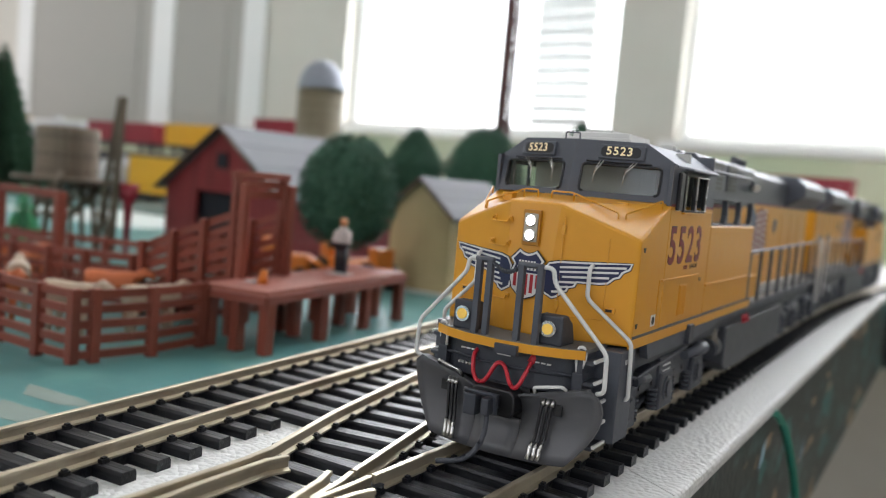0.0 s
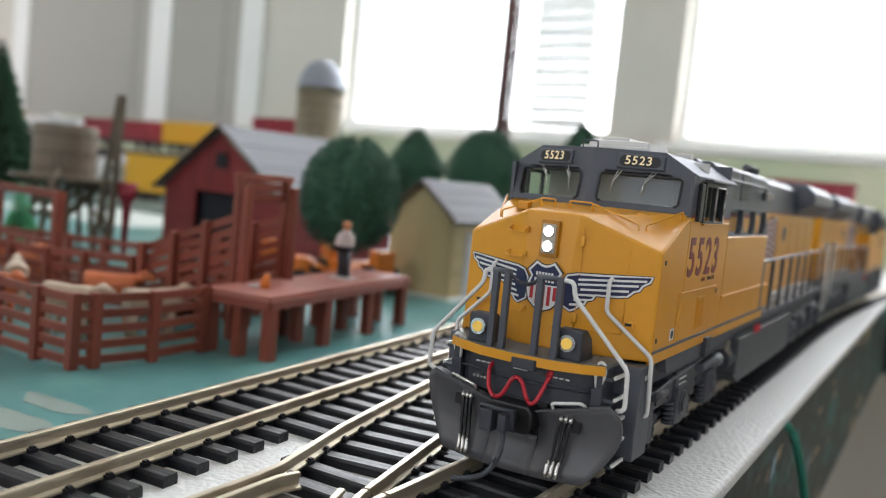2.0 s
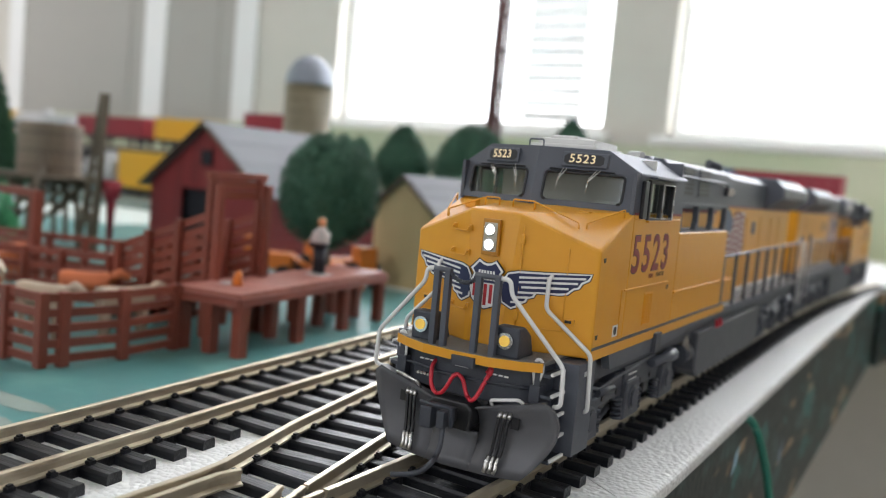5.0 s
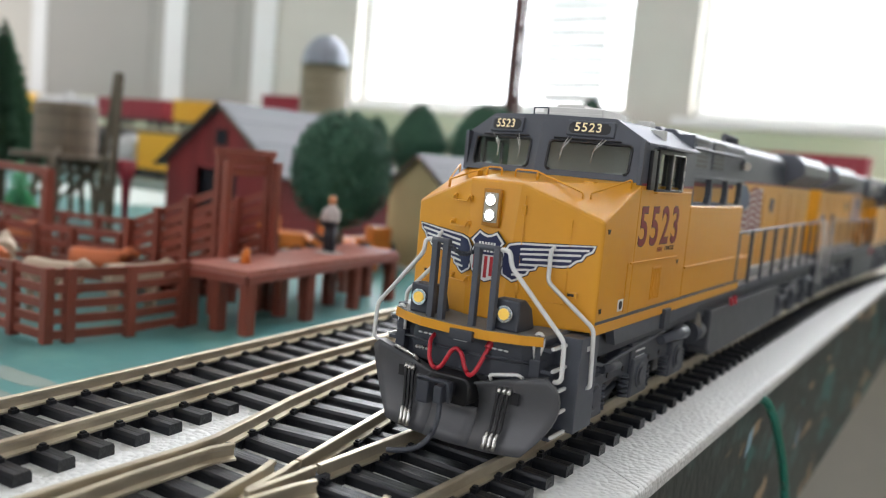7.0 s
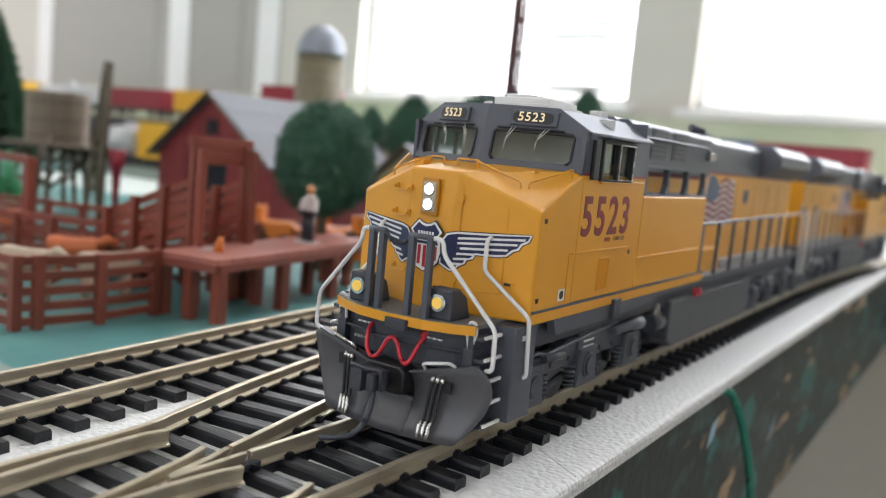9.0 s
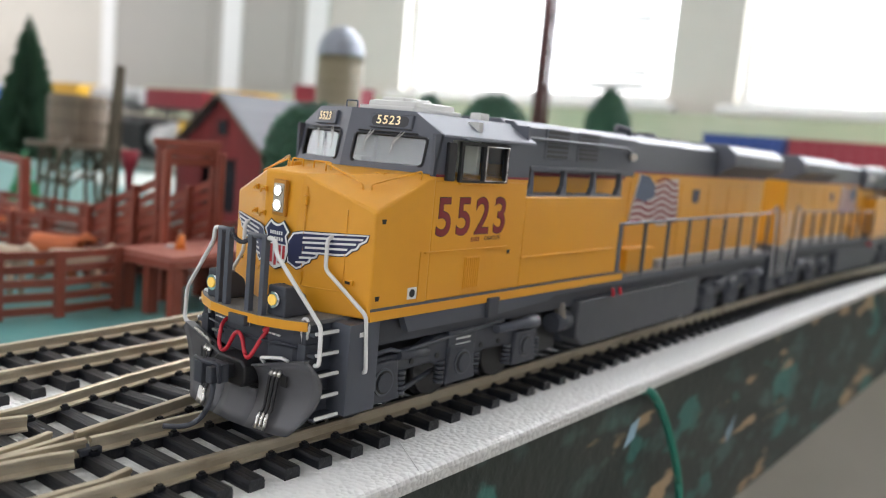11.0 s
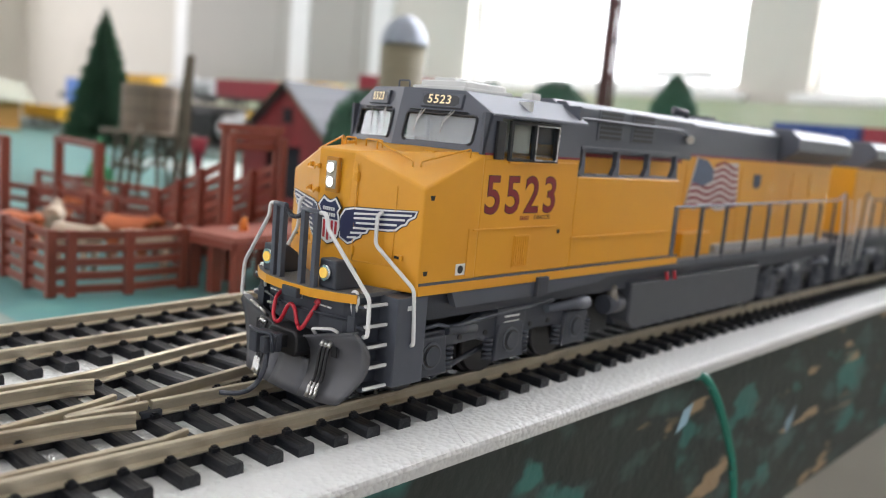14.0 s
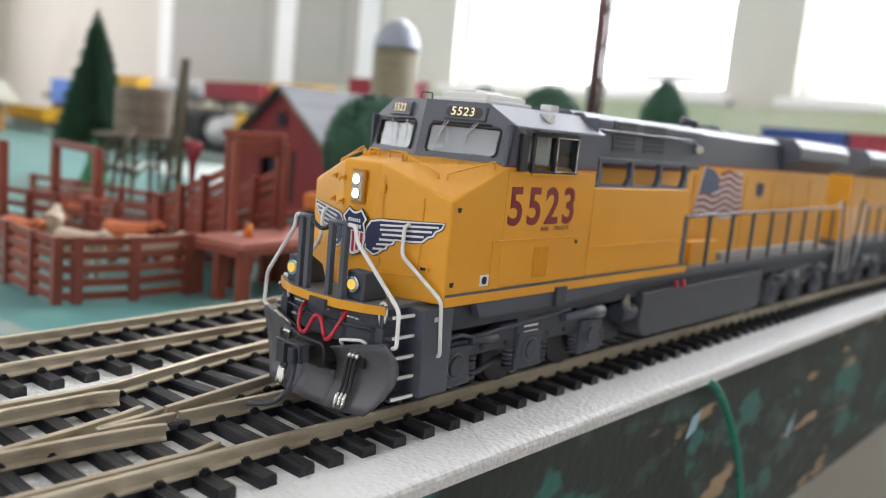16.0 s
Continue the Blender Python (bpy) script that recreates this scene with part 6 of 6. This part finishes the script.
def pine_tree(x, y, base, top, r, label, mat, layers=16, seed=3, trunk=BARK):
    rng = random.Random(seed)
    t = thing("pine_tree", (x, y, TOPZ), label, "tree", "model trees")
    part("trunk", tube(fresh(), [(x, y, TOPZ), (x, y, top - 0.3)], 0.3, 8, 0.05), trunk, t)
    bm = fresh()
    for k in range(layers):
        u = k / layers
        z = base + (top - base) * u
        rad = r * (1 - u) ** 0.85 * (1.0 if k % 3 else 0.84) + 0.08
        n = int(52 * (1 - u)) + 14
        for j in range(n):
            a = 2 * math.pi * j / n + rng.uniform(-0.15, 0.15) + k
            rr = rad * rng.uniform(0.55, 1.12)
            way = Vector((math.cos(a), math.sin(a), 0))
            side = Vector((-way.y, way.x, 0))
            root, tip = Vector((x, y, z + 0.35 * rad)), Vector((x, y, z - 0.10 * rad)) + way * rr
            w = 0.065 * rad + 0.04
            mid = root.lerp(tip, 0.6)
            bm.faces.new([bm.verts.new(c) for c in (root, mid + side * w, tip, mid - side * w)])
            bm.faces.new([bm.verts.new(c) for c in (root.lerp(tip, 0.3), mid + Vector((0, 0, 0.25 * rad)) + side * w * 0.5, tip, mid - Vector((0, 0, 0.2 * rad)))])
    part("crown", bm, mat, t)


leaf_tree(-15.2, 14.7, 1.0, 5.5, 1.92, "round dark green model tree beside the barn", seed=2)
leaf_tree(-25.0, 33.0, 2.6, 7.3, 1.85, "dark green model tree with a pointed top", seed=5, pointed=0.75)
leaf_tree(-19.8, 33.0, 2.4, 7.5, 2.35, "broad dark green model tree", seed=8, pointed=0.3)
leaf_tree(-20.0, 47.5, 4.6, 9.4, 1.7, "small pointed dark green model tree", seed=11, pointed=0.8)
leaf_tree(-31.0, 36.0, 3.6, 6.6, 1.0, "small dark green model tree behind the barn", seed=12, pointed=0.5)
pine_tree(-42.2, 15.6, 1.4, 9.9, 2.5, "tall dark green model pine", PINE, 38)
pine_tree(-29.8, 10.0, 0.0, 2.5, 0.75, "bright green plastic toy pine", LIME, 8, 5, LIME)

# water tank on a trestle, derrick, silo, signal mast
tank = thing("water_tank", (-34.3, 14.8, TOPZ), "weathered tan wooden water tank on a dark timber trestle", "water tank")
for k in range(28):
    a = 2 * math.pi * k / 28
    c = Vector((-34.3 + 1.42 * math.cos(a), 14.8 + 1.42 * math.sin(a), 0))
    side = Vector((-math.sin(a), math.cos(a), 0)) * 0.158
    out = Vector((math.cos(a), math.sin(a), 0)) * 0.12
    part("stave", sheet(fresh(), [c - side + Vector((0, 0, 2.5)), c + side + Vector((0, 0, 2.5)), c + side * 0.96 + Vector((0, 0, 5.05)), c - side * 0.96 + Vector((0, 0, 5.05))], out), STAVE, tank)
for z in (2.9, 3.7, 4.6):
    part("hoop", tube(fresh(), [(-34.3 + 1.55 * math.cos(a), 14.8 + 1.55 * math.sin(a), z) for a in (2 * math.pi * k / 28 for k in range(29))], 0.05, 6), TIMBER, tank)
part("tank_lid", disc(fresh(), (-34.3, 14.8, 5.0), (0, 0, 1), 1.46, 0.12, 28), STAVE, tank)
part("tank_floor", disc(fresh(), (-34.3, 14.8, 2.32), (0, 0, 1), 2.6, 0.18, 28), TIMBER, tank)
for dx in (-1.5, -0.5, 0.5, 1.5):
    for dy in (-1.2, 1.2):
        part("trestle_leg", beam(fresh(), (-34.3 + dx * 1.1, 14.8 + dy * 1.2, TOPZ), (-34.3 + dx, 14.8 + dy, 2.35), 0.2, 0.2, (0, 1, 0)), TIMBER, tank)
    part("trestle_brace", beam(fresh(), (-34.3 + dx * 1.1, 13.4, 0.2), (-34.3 + dx, 16.0, 2.4), 0.14, 0.14), TIMBER, tank)
for dy in (-1.3, 1.3):
    part("trestle_brace", beam(fresh(), (-35.9, 14.8 + dy, 0.2), (-32.7, 14.8 + dy, 2.4), 0.14, 0.14), TIMBER, tank)
    part("trestle_brace", beam(fresh(), (-32.7, 14.8 + dy, 0.2), (-35.9, 14.8 + dy, 2.4), 0.14, 0.14), TIMBER, tank)
part("spout", tube(fresh(), [(-33.0, 13.7, 2.8), (-32.2, 12.9, 2.4), (-31.9, 12.6, 1.5)], 0.14, 10), TIMBER, tank)

derrick = thing("derrick", (-31.2, 14.0, TOPZ), "dark weathered timber derrick mast", "derrick")
DX, DY = 1.1, 0.7
for dx, dy in ((-0.35, 0), (0.35, 0), (0, 0.5)):
    part("mast_leg", beam(fresh(), (-31.3 + DX + dx * 1.6, 13.6 + DY + dy, TOPZ), (-30.4 + DX + dx * 0.25, 13.6 + DY + dy * 0.3, 6.7), 0.2, 0.2, (0, 1, 0)), TIMBER, derrick)
for k in range(9):
    z = 0.3 + 0.65 * k
    u = (z - TOPZ) / 7.1
    cx, w = -31.3 + DX + 0.9 * u, 0.55 * (1 - u) + 0.1
    part("lattice_bar", beam(fresh(), (cx - w, 13.6 + DY, z), (cx + w, 13.6 + DY, z + 0.5), 0.1, 0.1, (0, 1, 0)), TIMBER, derrick)

silo = thing("silo", (-33.4, 32.9, TOPZ), "ochre silo with a silver domed top", "silo")
part("silo_wall", tube(fresh(), [(-33.4, 32.9, TOPZ), (-33.4, 32.9, 9.6)], 1.6, 28), SILO, silo)
for k in range(13):
    part("silo_band", tube(fresh(), [(-33.4 + 1.62 * math.cos(a), 32.9 + 1.62 * math.sin(a), 0.3 + 0.75 * k) for a in (2 * math.pi * j / 28 for j in range(29))], 0.04, 5), SILO, silo)
bm = fresh()
for k in range(6):
    a, b = k / 6 * math.pi / 2, (k + 1) / 6 * math.pi / 2
    tube(bm, [(-33.4, 32.9, 9.6 + 2.1 * math.sin(a)), (-33.4, 32.9, 9.6 + 2.1 * math.sin(b))], 1.66 * math.cos(a), 28, 1.66 * math.cos(b) + 0.02)
part("silo_dome", bm, DOME, silo)

mast = thing("radio_mast", (-33.6, 59.0, TOPZ), "tall rust-brown lattice radio mast", "mast")
legs = [(0.62 * math.cos(a), 0.62 * math.sin(a)) for a in (0.4, 0.4 + 2.094, 0.4 + 4.189)]
for dx, dy in legs:
    part("mast_leg", tube(fresh(), [(-33.6 + dx * 1.2, 59 + dy * 1.2, TOPZ), (-33.5 + dx, 59 + dy, 46)], 0.24, 6), MASTRED, mast)
for k in range(42):
    z = 0.5 + 1.08 * k
    bm = fresh()
    for j in range(3):
        a, b = legs[j], legs[(j + 1) % 3]
        tube(bm, [(-33.55 + a[0], 59 + a[1], z), (-33.55 + b[0], 59 + b[1], z)], 0.13, 5)
    part("mast_ring", bm, MASTRED, mast)
    a, b = legs[k % 3], legs[(k + 1) % 3]
    part("mast_brace", tube(fresh(), [(-33.55 + a[0], 59 + a[1], z), (-33.55 + b[0], 59 + b[1], z + 1.08)], 0.13, 5), MASTRED, mast)
part("mast_core", tube(fresh(), [(-33.6, 59, TOPZ), (-33.5, 59, 46)], 0.40, 8), MASTRED, mast)
part("mast_block", box(fresh(), -34.5, -32.6, 58.2, 59.8, TOPZ, 4.5, 0.1), MASTRED, mast)


def tractor(x, y, turn, label):
    t = thing("toy_tractor", (x, y, -0.38), label, "tractor", "toy tractors")
    part("body", box(fresh(), x - 0.45, x + 0.45, y - 1.1, y + 0.6, 0.1, 0.85, 0.08), ORANGE, t)
    part("cab", box(fresh(), x - 0.45, x + 0.45, y + 0.3, y + 1.1, 0.3, 1.5, 0.06), ORANGE, t)
    for dx in (-0.6, 0.6):
        for dy, r in ((-0.8, 0.35), (0.7, 0.6)):
            part("wheel", disc(fresh(), (x + dx - 0.12, y + dy, r - 0.38), (1, 0, 0), r, 0.24, 18), BLACK, t)
    part("loader_arm", beam(fresh(), (x, y - 0.8, 0.8), (x, y - 2.2, 0.2), 0.7, 0.14), ORANGE, t)
    part("bucket", box(fresh(), x - 0.7, x + 0.7, y - 2.6, y - 2.1, -0.38, 0.45, 0.05), ORANGE, t)
    t.location.z, t.rotation_euler = TOPZ * K, (0, 0, radians(turn))


tractor(-18.6, 18.6, 70, "orange toy tractor with a front loader")
tractor(-17.2, 19.2, 250, "orange toy tractor with a front loader")
tractor(-20.6, 17.2, 120, "orange toy tractor with a front loader")
solo("oil_drum", tube(fresh(), [(-29.6, 15.2, TOPZ), (-29.6, 15.2, 1.55), (-29.6, 15.2, 1.75), (-29.6, 15.2, 2.55)], 0.10, 14, 0.5), CARRED, "red sign post near the water tank", "drum", at=(-29.6, 15.2, TOPZ))

# elevated line and freight cars at the back
bridge = thing("trestle_bridge", (-75, 46, TOPZ), "long black plate-girder bridge behind the barn", "bridge")
part("girder", box(fresh(), -125, -38, 44.6, 47.4, 3.5, 4.3, 0.05), BLACK, bridge)
for k in range(15):
    x = -122 + 6 * k
    part("pier", box(fresh(), x - 0.5, x + 0.5, 45.0, 47.0, TOPZ, 3.5, 0.05), TIMBER, bridge)
for dy in (45.25, 46.75):
    part("rail", box(fresh(), -125, -38, dy - 0.06, dy + 0.06, 4.3, 4.5), RAIL, bridge)


def freight_car(x0, x1, y, z, high, mat, label, kind):
    c = thing("freight_car", ((x0 + x1) / 2, y, z), label, "freight car", "freight cars")
    long_ = x1 - x0
    if kind == "tank":
        part("tank", tube(fresh(), [(x0 + 0.3, y, z + 0.9 + high / 2), (x1 - 0.3, y, z + 0.9 + high / 2)], high / 2, 20), mat, c)
        part("dome", tube(fresh(), [((x0 + x1) / 2, y, z + high), ((x0 + x1) / 2, y, z + high + 1.3)], 0.6, 14), mat, c)
    else:
        part("body", box(fresh(), x0 + 0.1, x1 - 0.1, y - 1.4, y + 1.4, z + 0.9, z + 0.9 + high, 0.05), mat, c)
        n = max(3, int(long_ / 0.9))
        for k in range(n + 1):
            x = x0 + 0.2 + (long_ - 0.4) * k / n
            part("rib", box(fresh(), x - 0.07, x + 0.07, y - 1.5, y - 1.4, z + 0.95, z + 0.85 + high), mat, c)
        part("roof", box(fresh(), x0, x1, y - 1.5, y + 1.5, z + 0.9 + high, z + 1.05 + high, 0.03), mat, c)
    part("frame", box(fresh(), x0, x1, y - 1.2, y + 1.2, z + 0.6, z + 0.9), BLACK, c)
    for x in (x0 + 0.2 * long_, x1 - 0.2 * long_):
        for s in (-1, 1):
            for d in (-0.7, 0.7):
                part("wheel", disc(fresh(), (x + d, y + s * 0.72 - 0.07, z + 0.42), (0, 1, 0), 0.42, 0.14, 16), BLACK, c)


for x0, x1, y, z, high, mat, label, kind in (
        (-52.0, -44.0, 46, 4.5, 2.9, CARRED, "dark red boxcar on the bridge", "box"), (-64.8, -57.4, 46, 4.5, 2.0, CARYEL, "yellow freight car on the bridge", "box"),
        (-78.0, -66.4, 46, 4.5, 1.9, CARRED, "dark red hopper car on the bridge", "box"), (-92.0, -80.0, 46, 4.5, 2.0, CARWHITE, "white tank car on the bridge", "tank"),
        (-106.0, -94.0, 46, 4.5, 2.0, CARYEL, "yellow freight car on the bridge", "box"),
        (-63.4, -55.6, 41, GZ + 0.004, 3.3, CARYEL, "yellow freight car on the far siding", "box"), (-69.2, -63.8, 41, GZ + 0.004, 2.9, CARWHITE, "white tank car on the far siding", "tank"),
        (-55.2, -48.0, 41, GZ + 0.004, 2.4, BLACK, "black hopper car on the far siding", "box"), (-78.6, -69.8, 41, GZ + 0.004, 2.9, BLACK, "black hopper car on the far siding", "box"),
        (-117.0, -104.0, 38, GZ + 0.004, 1.6, CARYEL, "yellow freight car on the far siding", "box"),
        (-18.0, -11.2, 62, GZ + 0.004, 6.4, CARBLUE, "blue stacked containers on a flat car", "box"), (-11.0, -2.6, 62, GZ + 0.004, 6.4, CARRED, "red stacked containers on a flat car", "box")):
    freight_car(x0, x1, y, z, high, mat, label, kind)
solo("blue_sign", box(fresh(), -112, -103.6, 40.6, 41.2, 3.0, 6.4, 0.1), BLUE, "bright blue sign board on the bridge", "sign", at=(-108, 41, 3))
station = thing("station_house", (-120, 30, TOPZ), "orange-tan station building with a cream roof", "building")
part("walls", box(fresh(), -126, -104.5, 27, 32, TOPZ, 2.6, 0.05), material("orange_tan_boards", (0.45, 0.22, 0.05), 0.6, vary=0.15, size=60), station)
part("roof", prism(fresh(), [(25.8, 2.6), (33.2, 2.6), (31.4, 5.2), (27.6, 5.2)], "x", -128, -102.5), CREAM, station)
for k in range(5):
    x = -124 + 4 * k
    window = part("window", box(fresh(), x, x + 1.5, 26.9, 27.0, 0.6, 1.9), DARK, station)
    part("sill", box(fresh(), x - 0.1, x + 1.6, 26.8, 26.95, 0.5, 0.6), CREAM, window)



def motions():
    """Nothing in the place moves: the train stands still and only the camera is carried round it."""


motions()
